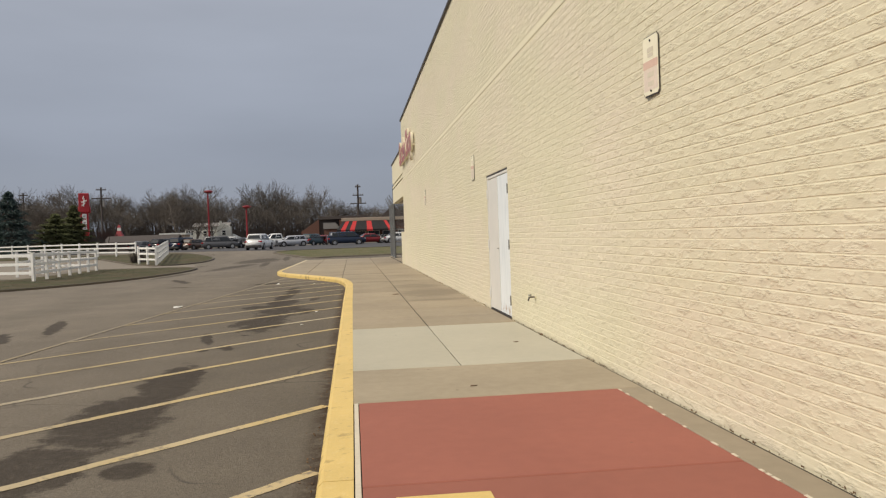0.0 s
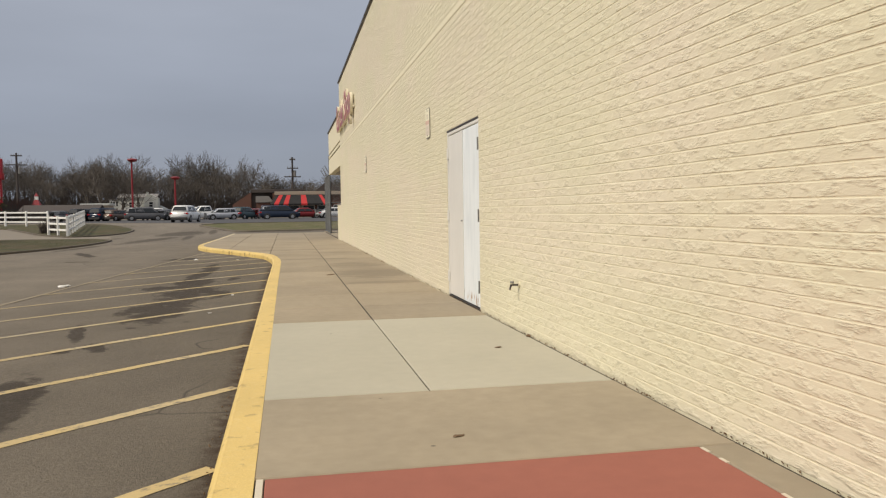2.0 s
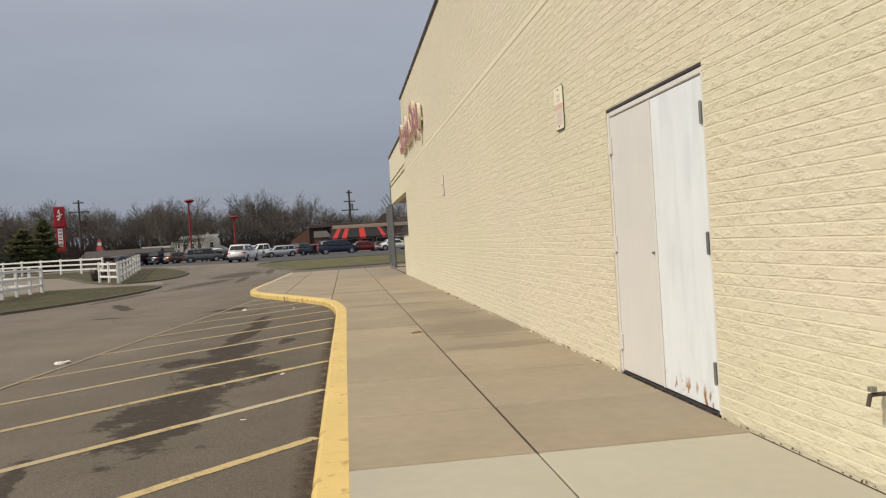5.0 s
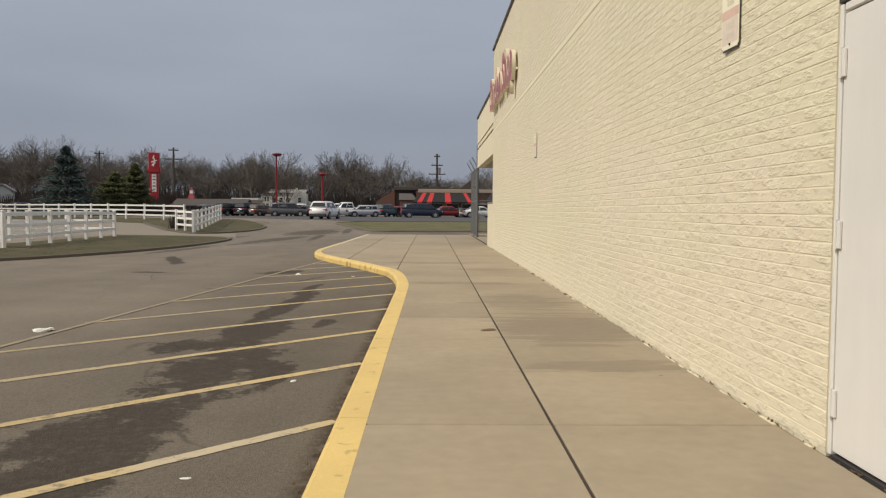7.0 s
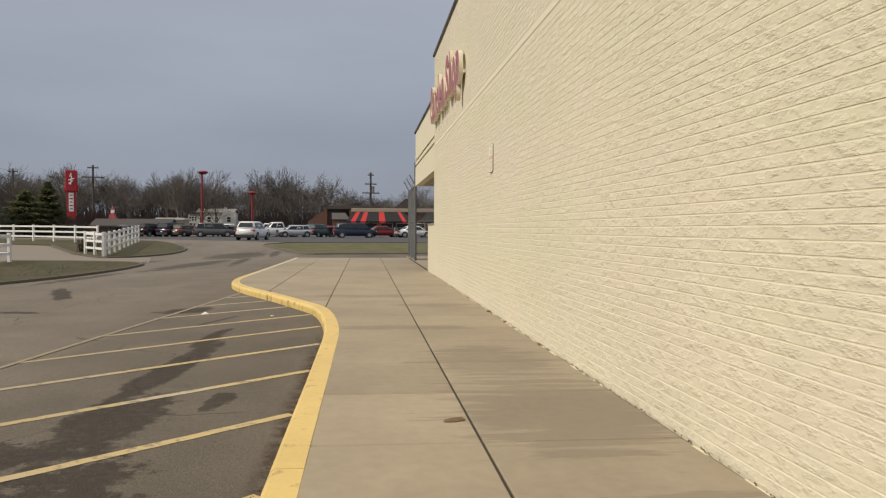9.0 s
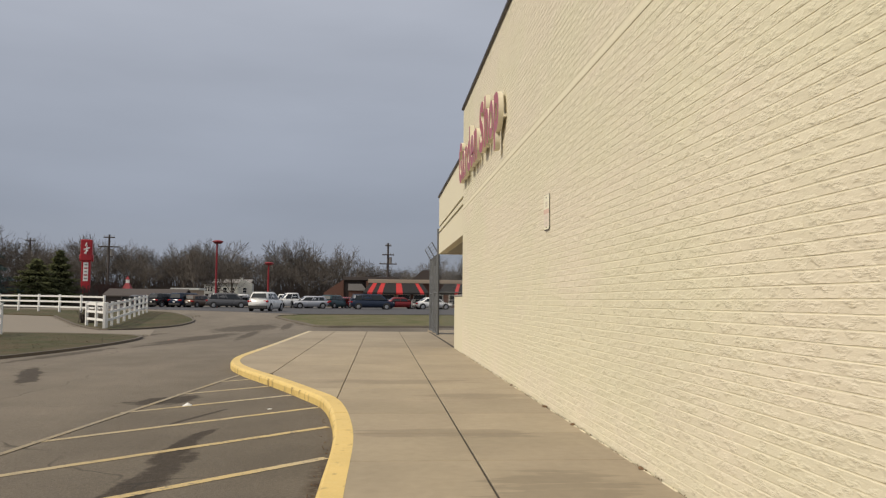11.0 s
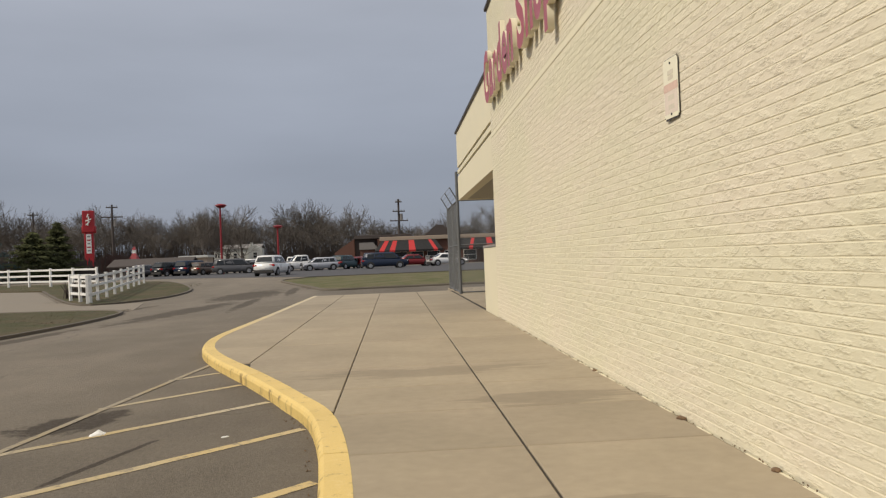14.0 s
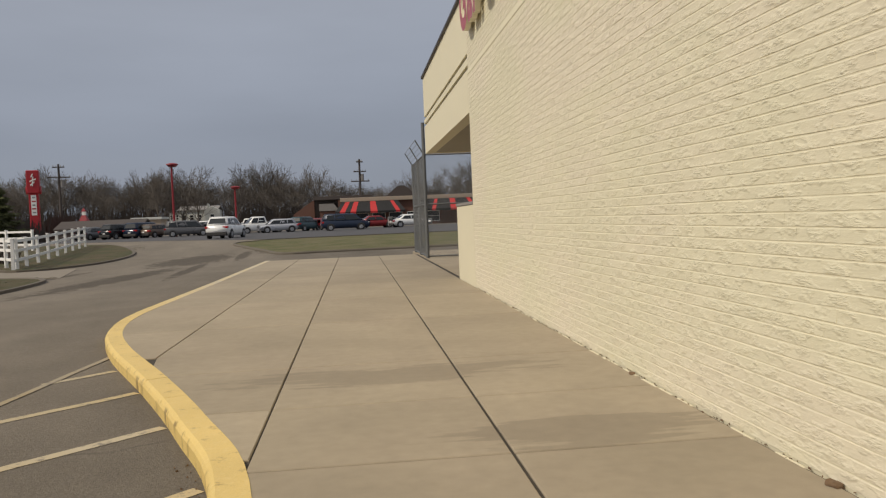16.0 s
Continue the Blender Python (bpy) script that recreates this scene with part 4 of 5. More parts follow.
house = thing("house", "white two-storey house with grey roof and porch", "house", "", pose(-41.0, 240, ground_z(240)) @ Matrix.Diagonal((1.22, 1.22, 1.12, 1)))
part("wall", box(-3.6, 4.4, -3, 3, 0, 4.9), HOUSE_WHITE, house)
part("roof", gable(8.0, 6.0, 4.9, 0.85), ROOF_GREY, house).matrix_basis = pose(0.4, 0, 0)
part("wing", prism([(1.9, 0), (5.1, 0), (5.1, 4.8), (3.5, 5.7), (1.9, 4.8)], -3.9, -3.01, "y"), HOUSE_WHITE, house)
part("porch", box(-5.6, -3.62, -2.9, 1.5, 2.3, 4.4), HOUSE_WHITE, house)
for x in (-5.5, -4.6, -3.75):
    part("porch_post", box(x - 0.09, x + 0.09, -2.85, -2.67, 0, 2.3), WHITE, house)
part("porch_roof", box(-5.8, -3.5, -3.1, 1.7, 4.4, 4.58), ROOF_GREY, house)
part("lean_to", prism([(5.11, 0), (7.4, 0), (7.4, 1.6), (5.11, 2.9)], -3.4, 0.5, "y"), HOUSE_WHITE, house)
for x, z in ((-2.6, 2.6), (-1.0, 2.6), (0.6, 2.6), (-2.6, 0.7), (0.6, 0.7)):
    window(house, x, -3.0, z, 0.8, 1.2)
for z in (2.6, 0.7):
    window(house, 3.5, -3.9, z, 0.8, 1.2)
for x in (-5.2, -4.6, -4.0):
    window(house, x, -2.9, 2.9, 0.42, 1.0)
part("chimney", box(2.4, 2.9, -3.5, -3.0, 4.9, 6.3), HOUSE_WHITE, house)

diner = thing("restaurant", "brown brick restaurant with red and black striped awning", "restaurant", "", pose(0, 145, ground_z(145)))
part("wall", box(-2.2, 22, 0, 12, 0, 4.2), FAR_BRICK, diner)
part("parapet", box(-6.0, 3.2, 2.0, 11, 4.4, 4.95, bevel=0.03), ROOF_DARK, diner, "dark flat roof edge")
part("sign_band", box(-1.85, 22, -0.5, -0.004, 3.9, 4.5, bevel=0.04), TAN, diner, "tan fascia band")
part("annex", prism([(-9.2, 0), (-5.95, 0), (-5.95, 4.5), (-9.2, 2.3)], 2.6, 9, "y"), FAR_BRICK, diner, "brown brick wing under a sloping eave")
part("back_wall", box(-5.94, -2.21, 3.0, 9, 0, 4.39), ROOF_DARK, diner)
part("porch_wall", box(-5.0, -2.21, 0.3, 2.9, 0, 2.6), FAR_BRICK, diner)
part("porch_roof", prism([(-5.1, 2.65), (-2.0, 2.65), (-2.9, 3.75), (-5.1, 3.75)], 0.1, 2.95, "y"), ROOF_GREY, diner, "grey shingle porch roof")
part("roof_peak", prism([(5.2, 4.5), (10.5, 4.5), (8.4, 6.3), (7.3, 6.3)], 4, 9, "y"), ROOF_DARK, diner)


def awning(x0, x1, splay, stripes):
    """A canvas awning whose stripes spread outward towards its lower edge."""
    mid_x = (x0 + x1) / 2
    cuts = sorted([x0, x1] + [v for st in stripes for v in st])
    for p, q in zip(cuts, cuts[1:]):
        red = any(abs(p - st[0]) < 1e-6 for st in stripes)
        bm = bmesh.new()
        top = [mid_x + (v - mid_x) * splay for v in (p, q)]
        rows_ = [[(p, -2.0, 2.05), (q - 0.004, -2.0, 2.05)], [(p, -2.05, 2.35), (q - 0.004, -2.05, 2.35)], [(top[0], -0.52, 3.88), (top[1] - 0.004, -0.52, 3.88)], [(top[0], -0.45, 3.7), (top[1] - 0.004, -0.45, 3.7)]]
        vs = [[bm.verts.new(c) for c in r_] for r_ in rows_]
        for i in range(4):
            bm.faces.new((vs[i][0], vs[i][1], vs[(i + 1) % 4][1], vs[(i + 1) % 4][0]))
        bm.faces.new([r_[0] for r_ in vs]), bm.faces.new([r_[1] for r_ in vs][::-1])
        bmesh.ops.recalc_face_normals(bm, faces=bm.faces)
        part("awning_panel", bm, AWN_RED if red else AWN_BLACK, diner, "red canvas stripe" if red else "black canvas")


awning(-2.65, 8.0, 0.80, [(-1.95, -1.15), (-0.35, 0.5), (2.7, 3.75), (6.55, 7.2)])
awning(9.5, 20.5, 0.80, [(12.1, 12.7), (15.0, 16.0), (18.3, 19.0)])
for x in (-1.2, 1.4, 4.0, 6.6, 9.4, 12.4):
    window(diner, x, 0.0, 0.5, 1.9, 1.5)
part("door", box(2.45, 2.95, -0.06, -0.003, 0, 2.1), TAN, diner, "tan door post")

low = thing("low_shed", "long low brown shed with a shallow dark roof", "shed", "", pose(-33.4, 134, ground_z(134)))
part("wall", box(-6.5, 4.5, 0, 6, 0, 1.35), ROOF_DARK, low)
part("roof", gable(11, 6, 1.35, 0.95), ROOF_DARK, low).matrix_basis = pose(-1.0, 3, 0)
pale = thing("low_pale_building", "low pale flat-roofed building behind the shed", "building", "", pose(-36.5, 168, ground_z(168)))
part("wall", box(-2.4, 2.4, 0, 5, 0, 2.7), TAN, pale)
part("roof", box(-2.7, 2.7, -0.3, 5.3, 2.7, 3.1, bevel=0.03), HOUSE_WHITE, pale)

barn = thing("barn", "dark brown barn with brown hipped roof and sign", "barn", "", pose(-42.6, 76.8, ground_z(77), 0, 0, 48))
part("wall", prism([(-5.0, 0), (4.7, 0), (4.7, 2.4), (2.2, 4.9), (-0.8, 4.9), (-5.0, 2.4)], 0, 9, "y"), BARN_WOOD, barn)
bm = bmesh.new()
v = [bm.verts.new(c) for c in ((-5.4, -0.5, 2.2), (5.1, -0.5, 2.2), (2.3, -0.5, 5.0), (-0.9, -0.5, 5.0), (1.0, 1.8, 6.5), (-5.4, 9.5, 2.2), (5.1, 9.5, 2.2), (1.0, 9.5, 6.5))]
for f in ((2, 3, 4), (1, 2, 4, 7, 6), (3, 0, 5, 7, 4)):
    bm.faces.new([v[i] for i in f])
bmesh.ops.recalc_face_normals(bm, faces=bm.faces)
bmesh.ops.solidify(bm, geom=bm.faces[:], thickness=0.18)
part("roof", bm, ROOF_BROWN, barn, "brown shingle roof")
part("sign_board", box(-0.7, 1.8, -0.6, -0.52, 3.75, 4.35, bevel=0.01), WHITE, barn, "white sign board")
part("text_bar", box(-0.45, 1.55, -0.62, -0.602, 3.97, 4.13), STEEL, barn)
part("barn_door", box(2.2, 4.3, -0.08, -0.002, 0, 2.3), TAN, barn)
cote = thing("garden_shed", "small white shed with a pointed roof behind the barn", "shed", "", pose(-54.5, 112, ground_z(112), 0, 0, 20))
part("wall", prism([(-1.1, 0), (1.1, 0), (1.1, 3.0), (0, 3.7), (-1.1, 3.0)], 0, 2.4, "y"), HOUSE_WHITE, cote)
part("roof", prism([(-1.35, 2.9), (0, 3.76), (1.35, 2.9), (1.35, 3.05), (0, 3.95), (-1.35, 3.05)], -0.2, 2.6, "y"), ROOF_GREY, cote)
hoop = thing("hoop_house", "arched hoop house with white and dark striped end", "greenhouse", "", pose(-40.2, 73, ground_z(73), 0, 0, 32) @ Matrix.Scale(0.80, 4))
for i in range(12):
    xa = -1.9 + 3.8 * i / 12
    xb = xa + 3.8 / 12 - 0.004
    za, zb = (3.2 * math.sqrt(max(0.02, 1 - (q / 2.0) ** 2)) for q in (xa, xb))
    part("stripe", prism([(xa, 0), (xb, 0), (xb, zb), (xa, za)], 0, 0.06, "y"), BARN_WOOD if i % 2 else WHITE, hoop)
for r in range(3):
    bm = bmesh.new()
    pts = [Vector((2.0 * math.cos(a), 0.1 + 1.6 * r, 3.3 * math.sin(a))) for a in [math.pi * j / 14 for j in range(15)]]
    for a, b in zip(pts, pts[1:]):
        rod_in(bm, a, b, 0.05, sides=5)
    part("hoop", bm, WHITE, hoop)
part("door_panel", box(-0.6, 0.6, -0.05, -0.003, 0, 1.6), TAN, hoop)

# ---- vehicles ----


def car(x, y, turn, paint, kind, label):
    """Length along local x, nose at +x."""
    L, W, H, belt, cab, hood = {
        "sedan": (4.6, 1.80, 1.45, 0.92, (0.30, 0.43, 0.75, 0.90), 0.78), "hatch": (4.3, 1.77, 1.50, 0.95, (0.05, 0.12, 0.62, 0.82), 0.86),
        "suv": (4.5, 1.82, 1.66, 1.05, (0.03, 0.12, 0.58, 0.76), 0.98), "van": (5.0, 1.95, 1.75, 1.05, (0.02, 0.07, 0.68, 0.86), 0.98),
        "pickup": (5.7, 1.98, 1.88, 1.15, (0.40, 0.44, 0.66, 0.78), 1.08)}[kind]
    if kind == "sedan":
        cab = (0.13, 0.33, 0.60, 0.78)
    s = thing("car", label, "car", "parked cars", pose(x, y, ground_z(y), 0, 0, turn))
    stations = [(0.0, 0.45, belt - 0.12, 0.84), (0.03, 0.30, belt - 0.02, 0.94), (0.14, 0.22, belt, 1.0), (0.5, 0.22, belt - 0.02, 1.0), (0.76, 0.22, belt - 0.05, 1.0), (0.86, 0.22, hood, 0.99), (0.96, 0.26, hood - 0.10, 0.92), (1.0, 0.42, hood - 0.24, 0.80)]
    bm = bmesh.new()
    rings = []
    for u, lo, hi, w in stations:
        px, hw = (u - 0.5) * L, W / 2 * w
        rings.append([bm.verts.new((px, sy * hw * k, z)) for sy, k, z in ((-1, 0.90, lo), (-1, 1.0, lo + 0.25), (-1, 0.99, hi - 0.14), (-1, 0.90, hi), (1, 0.90, hi), (1, 0.99, hi - 0.14), (1, 1.0, lo + 0.25), (1, 0.90, lo))])
    for a, b in zip(rings, rings[1:]):
        for i in range(8):
            bm.faces.new((a[i], a[(i + 1) % 8], b[(i + 1) % 8], b[i]))
    bm.faces.new(rings[0]), bm.faces.new(rings[-1][::-1])
    bmesh.ops.recalc_face_normals(bm, faces=bm.faces)
    for f in bm.faces:
        f.smooth = True
    bmesh.ops.bevel(bm, geom=[e for e in bm.edges if e.calc_face_angle(0) > 0.5], offset=0.03, segments=2, affect="EDGES")
    body = part("body", bm, PAINTS[paint], s)
    a, b, c, d = [(u - 0.5) * L for u in cab]
    hw, rw = W / 2 * 0.93, W / 2 * 0.72
    foot = belt - 0.05

    def side_y(z):
        return hw + (rw - hw) * max(0.0, (z - foot) / (H - foot)) ** 1.4

    def cab_x(u, z):
        """Along the cabin: 0 at the rear pillar's line, 1 at the windscreen's."""
        k = (z - foot) / (H - foot)
        return (a + (b - a) * k) * (1 - u) + (d + (c - d) * k) * u

    levels = [foot, foot + 0.4 * (H - foot), foot + 0.78 * (H - foot), H - 0.05, H]
    bm = bmesh.new()
    rings = []
    for j, z in enumerate(levels):
        y_ = side_y(z) - (0.10 if j == 4 else 0.0)
        pull = 0.14 if j == 4 else 0.0
        xs = [cab_x(0, z) + pull, cab_x(0.5, z), cab_x(1, z) - pull]
        rings.append([bm.verts.new(p) for p in ((xs[0], -y_ * 0.93, z), (xs[1], -y_, z), (xs[2], -y_ * 0.93, z), (xs[2], y_ * 0.93, z), (xs[1], y_, z), (xs[0], y_ * 0.93, z))])
    for r0, r1 in zip(rings, rings[1:]):
        for i in range(6):
            bm.faces.new((r0[i], r0[(i + 1) % 6], r1[(i + 1) % 6], r1[i]))
    bm.faces.new(rings[0][::-1]), bm.faces.new(rings[-1])
    bmesh.ops.recalc_face_normals(bm, faces=bm.faces)
    for f in bm.faces:
        f.smooth = True
    part("cabin", bm, PAINTS[paint], s)
    zl, zh = belt + 0.03, H - 0.15

    def pane(corners, out):
        bm = bmesh.new()
        n = [bm.verts.new(p) for p in corners]
        m = [bm.verts.new(Vector(p) + Vector(out)) for p in corners]
        bm.faces.new(n), bm.faces.new(m[::-1])
        for i in range(4):
            bm.faces.new((n[i], n[(i + 1) % 4], m[(i + 1) % 4], m[i]))
        bmesh.ops.recalc_face_normals(bm, faces=bm.faces)
        part("window", bm, GLASS, s, "dark tinted glass")

    def on_side(u, z, sy):
        mid_ = 1 - abs(2 * u - 1)
        return (cab_x(u, z), sy * (side_y(z) * (0.93 + 0.07 * mid_) + 0.004), z)

    for sy in (-1, 1):
        for u0, u1 in ((0.09, 0.30), (0.33, 0.56), (0.59, 0.93)) if kind in ("suv", "van", "hatch") else ((0.10, 0.50), (0.54, 0.92)):
            pane([on_side(u0, zl, sy), on_side(u1, zl, sy), on_side(u1, zh, sy), on_side(u0, zh, sy)], (0, sy * 0.008, 0))
    for u, sx in ((0, -1), (1, 1)):
        lo_z, hi_z = (belt + 0.10 if u == 0 else belt), H - 0.13
        pane([(cab_x(u, lo_z) + sx * 0.004, -side_y(lo_z) * 0.82, lo_z), (cab_x(u, lo_z) + sx * 0.004, side_y(lo_z) * 0.82, lo_z), (cab_x(u, hi_z) + sx * 0.004, side_y(hi_z) * 0.78, hi_z), (cab_x(u, hi_z) + sx * 0.004, -side_y(hi_z) * 0.78, hi_z)], (sx * 0.008, 0, 0))
    for u in (0.18, 0.81):
        for sy in (-1, 1):
            px, py = (u - 0.5) * L, sy * (W / 2 - 0.10)
            bm = rod((px, py - 0.11, 0.33), (px, py + 0.11, 0.33), 0.33, sides=20)
            bmesh.ops.bevel(bm, geom=[e for e in bm.edges if abs(e.verts[0].co.y - e.verts[1].co.y) < 0.01], offset=0.03, segments=2, affect="EDGES")
            wheel = part("wheel", bm, RUBBER, s)
            part("wheel_arch", rod((px, sy * (W / 2 - 0.09), 0.36), (px, sy * (W / 2 + 0.002), 0.36), 0.395, sides=20), DARK, s)
            rim = rod((px, py + sy * 0.08, 0.33), (px, py + sy * 0.125, 0.33), 0.21, sides=16)
            for i in range(5):
                an = 2 * math.pi * i / 5
                rod_in(rim, (px, py + sy * 0.13, 0.33), (px + 0.2 * math.cos(an), py + sy * 0.13, 0.33 + 0.2 * math.sin(an)), 0.025, sides=5)
            part("rim", rim, HUB, wheel)
    for sy in (-1, 1):
        part("tail_light", box(-L / 2 + 0.0, -L / 2 + 0.26, sy * W * 0.37 - 0.20, sy * W * 0.37 + 0.20, belt - 0.27, belt - 0.10, bevel=0.03), LAMP_RED, s)
        part("headlight", box(L / 2 - 0.28, L / 2 - 0.06, sy * W * 0.34 - 0.16, sy * W * 0.34 + 0.16, hood - 0.28, hood - 0.14, bevel=0.03), LAMP_WHITE, s)
        part("mirror", box(d - 0.35, d - 0.22, sy * (W / 2 + 0.08) - 0.08, sy * (W / 2 + 0.08) + 0.08, belt - 0.02, belt + 0.13, bevel=0.03), PAINTS[paint], s)
    part("bumper", box(-L / 2 - 0.03, -L / 2 + 0.25, -W * 0.43, W * 0.43, 0.24, 0.54, bevel=0.05), DARK, s)
    part("number_plate", box(-L / 2 - 0.036, -L / 2 - 0.031, -0.16, 0.16, 0.60, 0.71), WHITE, s)
    if kind == "pickup":
        for sy in (-1, 1):
            part("bed_side", box(-L / 2 + 0.1, a, sy * W * 0.45 - 0.04, sy * W * 0.45 + 0.04, belt - 0.02, belt + 0.10, bevel=0.02), PAINTS[paint], s)


for x, y, turn, paint, kind, label in (
        (-9.6, 84.0, 80, "white", "suv", "white compact suv in the lane by the grass strip"),
        (-25.7, 113.0, 60, "black", "suv", "black suv parked in the far lot"), (-23.2, 113.5, 66, "navy", "van", "dark blue van parked in the far lot"),
        (-21.7, 113.0, 62, "bronze", "hatch", "bronze hatchback parked in the far lot"), (-17.9, 111.0, 10, "grey", "van", "dark grey van parked side-on in the far lot"),
        (-17.2, 117.5, 96, "white", "suv", "white suv parked behind other cars"), (-15.6, 113.5, 70, "grey", "sedan", "grey sedan parked nose out"),
        (-13.8, 114.0, 60, "silver", "sedan", "silver sedan parked nose out"), (-10.4, 113.5, 200, "white", "pickup", "white pickup truck parked in the far lot"),
        (-8.2, 110.5, 196, "silver", "hatch", "silver hatchback parked side-on in the far lot"), (-5.5, 114.5, 60, "teal", "suv", "dark teal suv parked in the far lot"),
        (-4.2, 117.5, 80, "red", "sedan", "dark red sedan parked before the restaurant"), (-0.75, 105, 6, "navy", "van", "long dark blue suv parked before the restaurant"),
        (2.6, 113.5, 12, "red", "sedan", "maroon sedan parked before the restaurant"), (6.4, 110.0, 15, "white", "sedan", "white sedan parked before the restaurant"),
        (-29.0, 114, 70, "grey", "sedan", "grey sedan parked by the shed"), (-27.5, 119.5, 90, "black", "sedan", "black sedan parked in the second row"),
        (-19.9, 118.5, 88, "silver", "suv", "silver suv parked in the second row"), (-12.0, 119, 90, "white", "van", "white van parked in the second row"), (-44, 96, 20, "navy", "sedan", "dark blue sedan beyond the fence")):
    car(x, y, turn, paint, kind, label)

# ---- trees ----


def bare_tree_mesh(seed, h, wide, mat):
    """Tapered trunk and limbs that fork into fine twigs within a rounded crown."""
    rr = random.Random(seed)
    verts, faces = [], []
    centre, lump = 0.60 * h, rr.uniform(0, 6)

    def inside(p):
        a = math.atan2(p.y, p.x)
        w = wide * h * (1 + 0.16 * math.sin(3 * a + lump) + 0.10 * math.sin(5 * p.z / h * 6 + lump))
        return (p.x * p.x + p.y * p.y) / (w * w) + ((p.z - centre) / (0.41 * h)) ** 2 < 1

    def limb(p, d, length, r, level):
        q = p + d * length
        side = d.orthogonal().normalized()
        up = d.cross(side)
        n = 6 if level == 0 else 3
        b0 = len(verts)
        for c, rad in ((p, r), (q, r * 0.70)):
            for i in range(n):
                a = 2 * math.pi * i / n
                verts.append(tuple(c + (side * math.cos(a) + up * math.sin(a)) * rad))
        for i in range(n):
            faces.append((b0 + i, b0 + (i + 1) % n, b0 + n + (i + 1) % n, b0 + n + i))
        if level >= 7 or (level > 2 and not inside(q)):
            return
        forks = (5, 3, 3, 3, 3, 2, 2)[level]
        for i in range(forks):
            u = rr.uniform(0.35, 1.0) if i else 1.0
            bend = 0.62 if i else 0.26
            wander = Vector((rr.gauss(0, 1), rr.gauss(0, 1), rr.gauss(0, 0.5))) * bend
            nd = (d + wander + Vector((0, 0, 0.10))).normalized()
            limb(p.lerp(q, u), nd, length * rr.uniform(0.66, 0.88), max(0.030, r * (0.70 if i == 0 else 0.50)), level + 1)

    limb(Vector((0, 0, -0.2)), Vector((rr.gauss(0, 0.04), rr.gauss(0, 0.04), 1)).normalized(), h * 0.25, h * 0.016, 0)
    top = max(v[2] for v in verts)
    me = bpy.data.meshes.new("bare_tree")
    me.from_pydata([(x, y, z * h / top) for x, y, z in verts], [], faces)
    me.materials.append(mat)
    return me


TREES = [bare_tree_mesh(s, 20.0, w, m) for s, w, m in ((1, 0.34, BARK), (2, 0.42, BARK), (3, 0.27, BARK_PALE), (4, 0.38, BARK), (5, 0.24, BARK_PALE), (6, 0.44, BARK))]
rr = random.Random(21)


def bare_tree(x, y, s, i):
    t = new("bare_tree", TREES[i % len(TREES)])
    t.matrix_basis = pose(x, y, ground_z(y), 0, 0, rr.uniform(0, 360)) @ Matrix.Diagonal((s * rr.uniform(0.9, 1.25), s * rr.uniform(0.9, 1.25), s, 1))
    tagged(t, "leafless grey-brown tree with a rounded crown of fine twigs", "tree", "wood behind the lot")


for y, lo, hi, step, base_s in ((252, -135, 50, 11.0, 0.80), (268, -150, 80, 9.5, 0.90), (288, -185, 110, 8.5, 0.98), (312, -210, 140, 8.0, 1.06)):
    x = lo
    while x < hi:
        dip = 0.70 if -14 < x < 30 else (1.08 if x < -75 else 1.0)
        if not (y < 260 and -50 < x < -31):
            bare_tree(x + rr.uniform(-2.5, 2.5), y + rr.uniform(-6, 6), base_s * dip * rr.uniform(0.78, 1.10), rr.randrange(6))
        x += step * rr.uniform(0.7, 1.3)
# single trees that stand above the rest or before the house
for x, y, s, i in ((-11.2, 286, 1.06, 4), (-29.5, 284, 1.12, 1), (-33, 290, 1.08, 3), (-25.5, 292, 1.08, 5), (-59, 284, 1.08, 1), (-54, 292, 1.10, 3), (-66, 286, 1.02, 0), (-3.5, 288, 0.82, 0), (18, 280, 0.86, 5), (24, 286, 0.84, 3),
                   (-48.5, 228, 0.78, 2), (-43.5, 230, 0.74, 4), (-39.0, 229, 0.76, 2), (-30.0, 232, 0.78, 4), (-75.5, 168, 0.78, 1), (-83, 172, 0.66, 3), (-95, 176, 0.80, 5), (-64, 170, 0.62, 0), (-108, 182, 0.85, 2), (-102, 185, 0.8, 1), (-90, 180, 0.78, 3), (-70, 178, 0.72, 5)):
    bare_tree(x, y, s, i)


def stalks(stems, mat, name, label, category):
    """Many thin tapered stalks in one mesh: foot, tip, radius."""
    v, f = [], []
    for a, b, r in stems:
        n = len(v)
        for c, q in ((a, r), (b, r * 0.3)):
            v.extend((c.x + q * math.cos(t), c.y + q * math.sin(t), c.z) for t in (0, 2.1, 4.2))
        f.extend(((n, n + 1, n + 4, n + 3), (n + 1, n + 2, n + 5, n + 4), (n + 2, n, n + 3, n + 5)))
    me = bpy.data.meshes.new(name)
    me.from_pydata(v, [], f)
    me.materials.append(mat)
    return tagged(new(name, me), label, category, kind="stuff")


stems = []
for i in range(16000):
    x, y = rr.uniform(-210, 140), rr.uniform(250, 320)
    p = Vector((x, y, ground_z(y)))
    stems.append((p, p + Vector((rr.gauss(0, 0.9), rr.gauss(0, 0.6), rr.uniform(2.0, 9.0))), 0.17))
stalks(stems, BRUSH, "undergrowth", "brown leafless undergrowth at the wood's foot", "undergrowth")
stems = []
for i in range(2600):
    x = rr.uniform(-70, -33)
    y = 106 + (x + 33) * -0.15 + rr.uniform(-2, 8)
    p = Vector((x, y, ground_z(y)))
    stems.append((p, p + Vector((rr.gauss(0, 0.4), rr.gauss(0, 0.3), rr.uniform(0.8, 2.6))), 0.10))
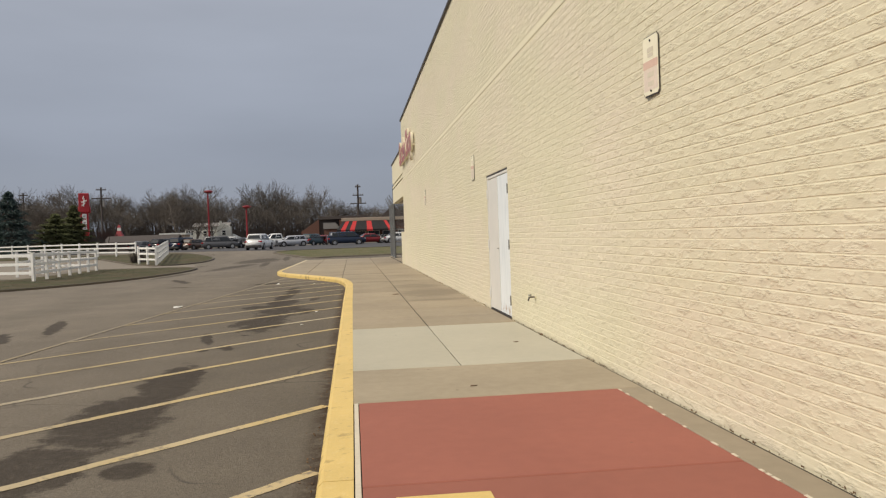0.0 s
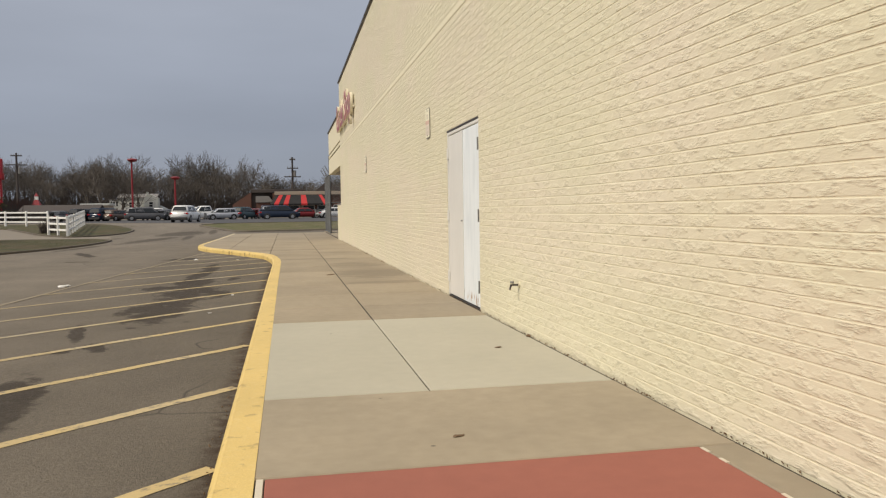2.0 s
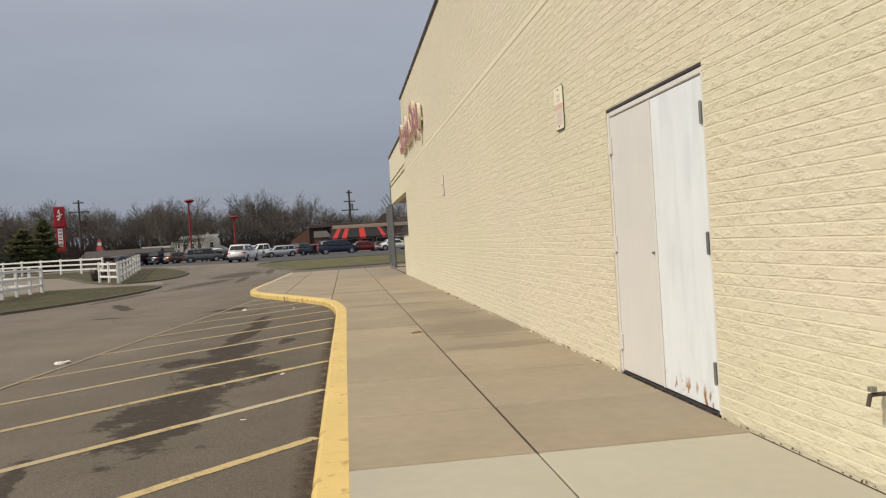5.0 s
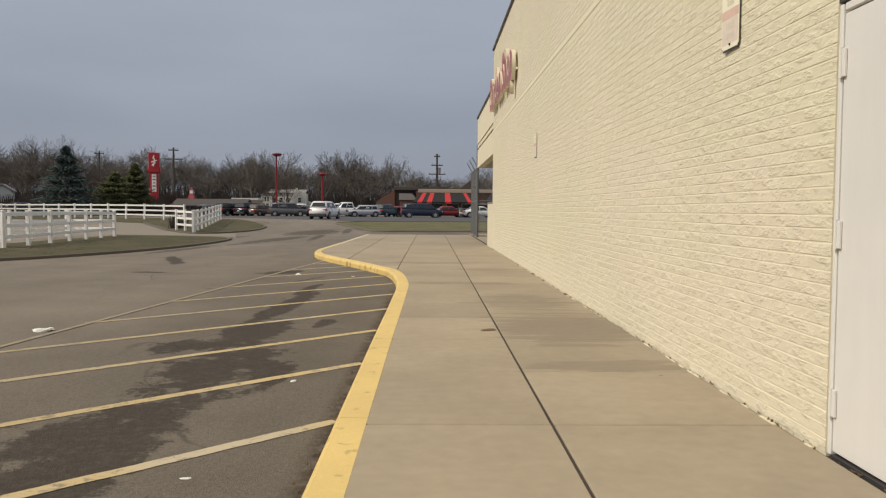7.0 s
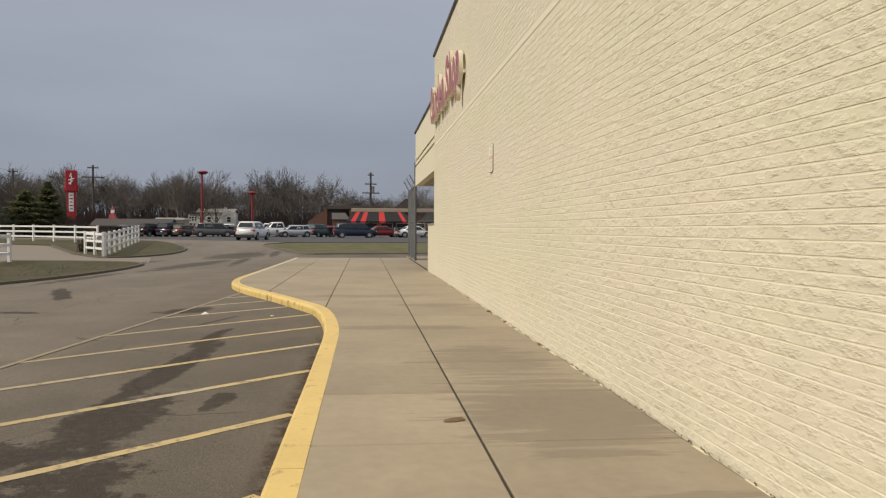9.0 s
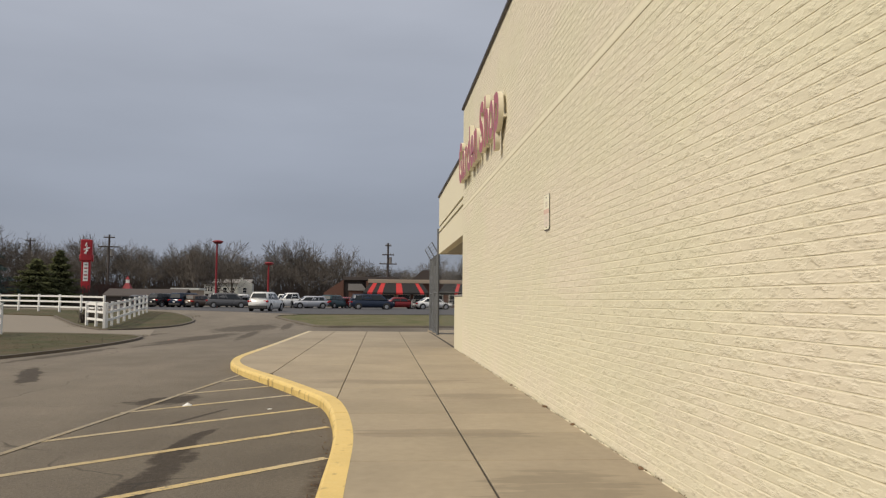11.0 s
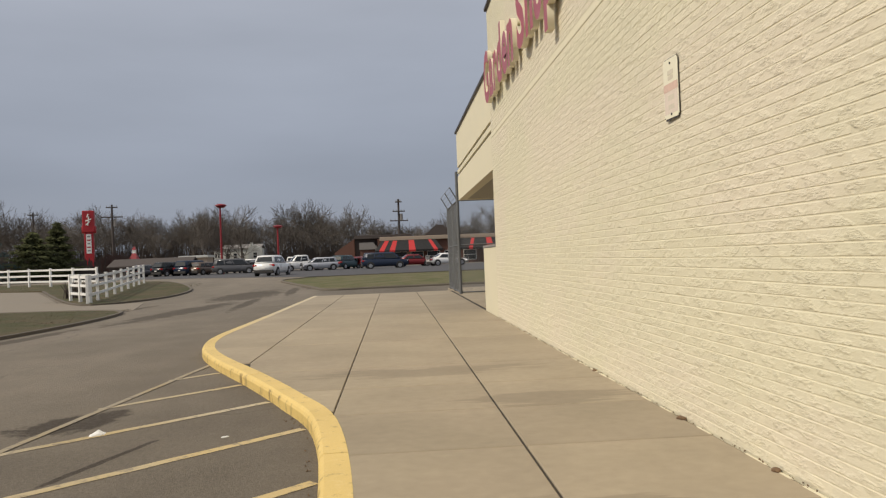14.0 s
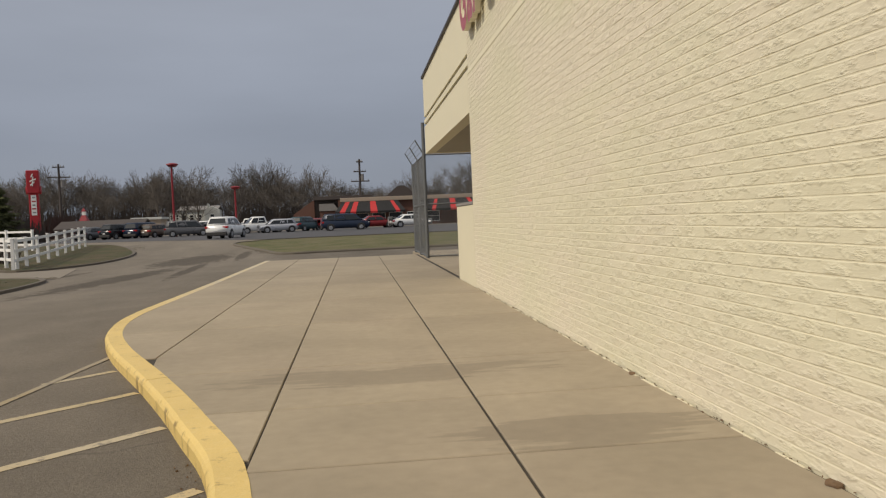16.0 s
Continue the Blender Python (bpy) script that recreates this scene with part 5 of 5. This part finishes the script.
stalks(stems, BRUSH, "hedge_brush", "reddish-brown leafless hedge beyond the fence", "hedge")


stems = []
for i in range(1500):
    u, a = rr.random() ** 0.5, rr.uniform(0, 6.283)
    p = Vector((-44.7 + 3.3 * u * math.cos(a), 150 + 2.5 * u * math.sin(a), ground_z(150)))
    stems.append((p, p + Vector((rr.gauss(0, 0.5), rr.gauss(0, 0.5), rr.uniform(1.4, 4.2) * (1 - 0.55 * u * u))), 0.07))
stalks(stems, BRUSH_RED, "shrub", "rounded leafless red-brown shrub beside the pylon sign", "shrub")


def conifer(x, y, h, rad, mat, label, seed, droop):
    r2 = random.Random(seed)
    t = thing("conifer", label, "tree", "conifers", pose(x, y, ground_z(y)))
    part("trunk", rod((0, 0, -0.1), (0, 0, h * 0.96), 0.22, 0.03, sides=8), BARK, t)
    verts, faces = [], []
    n = 4200
    for i in range(n):
        u = r2.random() ** 0.75
        z = h * (1 - u) * 0.97 + 0.3
        lobe = 0.72 + 0.28 * math.sin(7 * u * 6.28 + r2.gauss(0, 0.4))
        a = r2.uniform(0, 6.283)
        lobe *= 0.82 + 0.18 * math.sin(a * 5 + seed + z * 2)
        rr_ = rad * (u ** 0.85) * lobe * (r2.random() ** 0.35)
        c = Vector((rr_ * math.cos(a), rr_ * math.sin(a), z - droop * rr_))
        s = r2.uniform(0.14, 0.36)
        d = Vector((math.cos(a) + r2.gauss(0, 0.4), math.sin(a) + r2.gauss(0, 0.4), r2.uniform(-0.4, 0.25))).normalized()
        w = d.cross(Vector((r2.gauss(0, 0.3), r2.gauss(0, 0.3), 1))).normalized() * s * 0.4
        up = Vector((0, 0, s * 0.25))
        b0 = len(verts)
        verts += [tuple(c - w), tuple(c + d * s * 1.5), tuple(c + w), tuple(c + up)]
        faces += [(b0, b0 + 1, b0 + 3), (b0 + 1, b0 + 2, b0 + 3), (b0, b0 + 3, b0 + 2)]
    me = bpy.data.meshes.new("crown")
    me.from_pydata(verts, [], faces)
    me.materials.append(mat)
    crown = new("crown", me)
    crown.parent = t


conifer(-39.1, 96, 7.5, 5.3, NEEDLE, "dense blue-green spruce beyond the white fence", 1, 0.12)
conifer(-35.4, 100, 4.9, 4.4, NEEDLE_PINE, "broad olive-green pine beyond the white fence", 2, -0.12)
conifer(-34.3, 103, 6.0, 3.2, NEEDLE_PINE, "ragged olive-green pine beside the pylon", 3, -0.2)


def grass_tufts():
    r2 = random.Random(8)
    bm_v, bm_f = [], []
    for i in range(3500):
        if i % 3:
            x, y = r2.uniform(-15, -8.9), r2.uniform(27, 47.5)
            if x > -10.5 and y < 36:
                continue
        else:
            x, y = r2.uniform(-15.5, -11.2), r2.uniform(54.5, 68)
            if x < -12.3 - (y - 53) * 0.35 - 2.5:
                continue
        z = ground_z(y) + 0.045
        hgt, a = r2.uniform(0.008, 0.028), r2.uniform(0, 6.28)
        b0 = len(bm_v)
        w = 0.03
        bm_v.extend([(x - w * math.cos(a), y - w * math.sin(a), z), (x + w * math.cos(a), y + w * math.sin(a), z), (x + r2.gauss(0, 0.08), y + r2.gauss(0, 0.08), z + hgt)])
        bm_f.append((b0, b0 + 1, b0 + 2))
    me = bpy.data.meshes.new("grass_tufts")
    me.from_pydata(bm_v, [], bm_f)
    me.materials.append(GRASS)
    tagged(new("grass_tufts", me), "short tufts of brown-green winter grass", "grass", kind="stuff")


grass_tufts()

# ---- bricks: cream paint over coursed brick, the rest joined, one bay singly ----
COURSE, LONG, GAP, BED = 0.0716, 0.203, 0.0, 0.0050


def brick_shape(w, h, depth=0.0028, ch=0.0025, cy=0.0, top=0.0058):
    """Front and sloping edges of a brick; front at x = 0."""
    return [(0, cy, ch), (0, w - cy, ch), (0, w - cy, h - top), (0, cy, h - top), (depth, 0, 0), (depth, w, 0), (depth, w, h), (depth, 0, h)]


FACES = [(0, 3, 2, 1), (0, 1, 5, 4), (1, 2, 6, 5), (2, 3, 7, 6), (3, 0, 4, 7)]
bay = bpy.data.meshes.new("brick")
bay.from_pydata(brick_shape(LONG - GAP, COURSE - BED), [], FACES)
bay.materials.append(BRICK_PIECE)
r3 = random.Random(77)
verts, faces = [], []
singles = []
for j in range(int((TOP - 0.02) / COURSE)):
    z = 0.004 + j * COURSE
    if 3.74 - COURSE < z < 3.85:
        continue
    y = -3.0 - (LONG / 2 if j % 2 else 0)
    while y < END:
        a, b = y, min(y + LONG - GAP, END)
        y += LONG
        zt = z + COURSE - BED
        if z < DOOR_Z and a < DOOR_Y1 and b > DOOR_Y0:
            if a < DOOR_Y0 - 0.03:
                b = DOOR_Y0
            elif b > DOOR_Y1 + 0.03:
                a = DOOR_Y1
            else:
                continue
            if zt > DOOR_Z:
                zt = DOOR_Z
        if b - a < 0.02:
            continue
        out = r3.gauss(0, 0.0003)
        if 7.2 < a < 9.15 and 0.9 < z < 3.1 and b - a > LONG - GAP - 0.001:
            singles.append((a, z, out))
            continue
        n = len(verts)
        tilt = r3.gauss(0, 0.0006)
        for x, yy, zz in brick_shape(b - a, zt - z, ch=r3.uniform(0.0015, 0.005), top=r3.uniform(0.003, 0.007)):
            verts.append((WALL_X + x - (out + tilt * (1 if zz > 0.03 else -1) if x < 0.001 else 0), a + yy, z + zz))
        faces += [tuple(n + i for i in f) for f in FACES]
me = bpy.data.meshes.new("brickwork")
me.from_pydata(verts, [], faces)
me.materials.append(BRICK)
rest = new("brickwork", me)
rest.parent = store
tagged(rest, "cream-painted rough-faced brick courses", kind="stuff")
for y, z, out in singles:
    share("brick", bay, store, pose(WALL_X - out * 0.5, y, z))
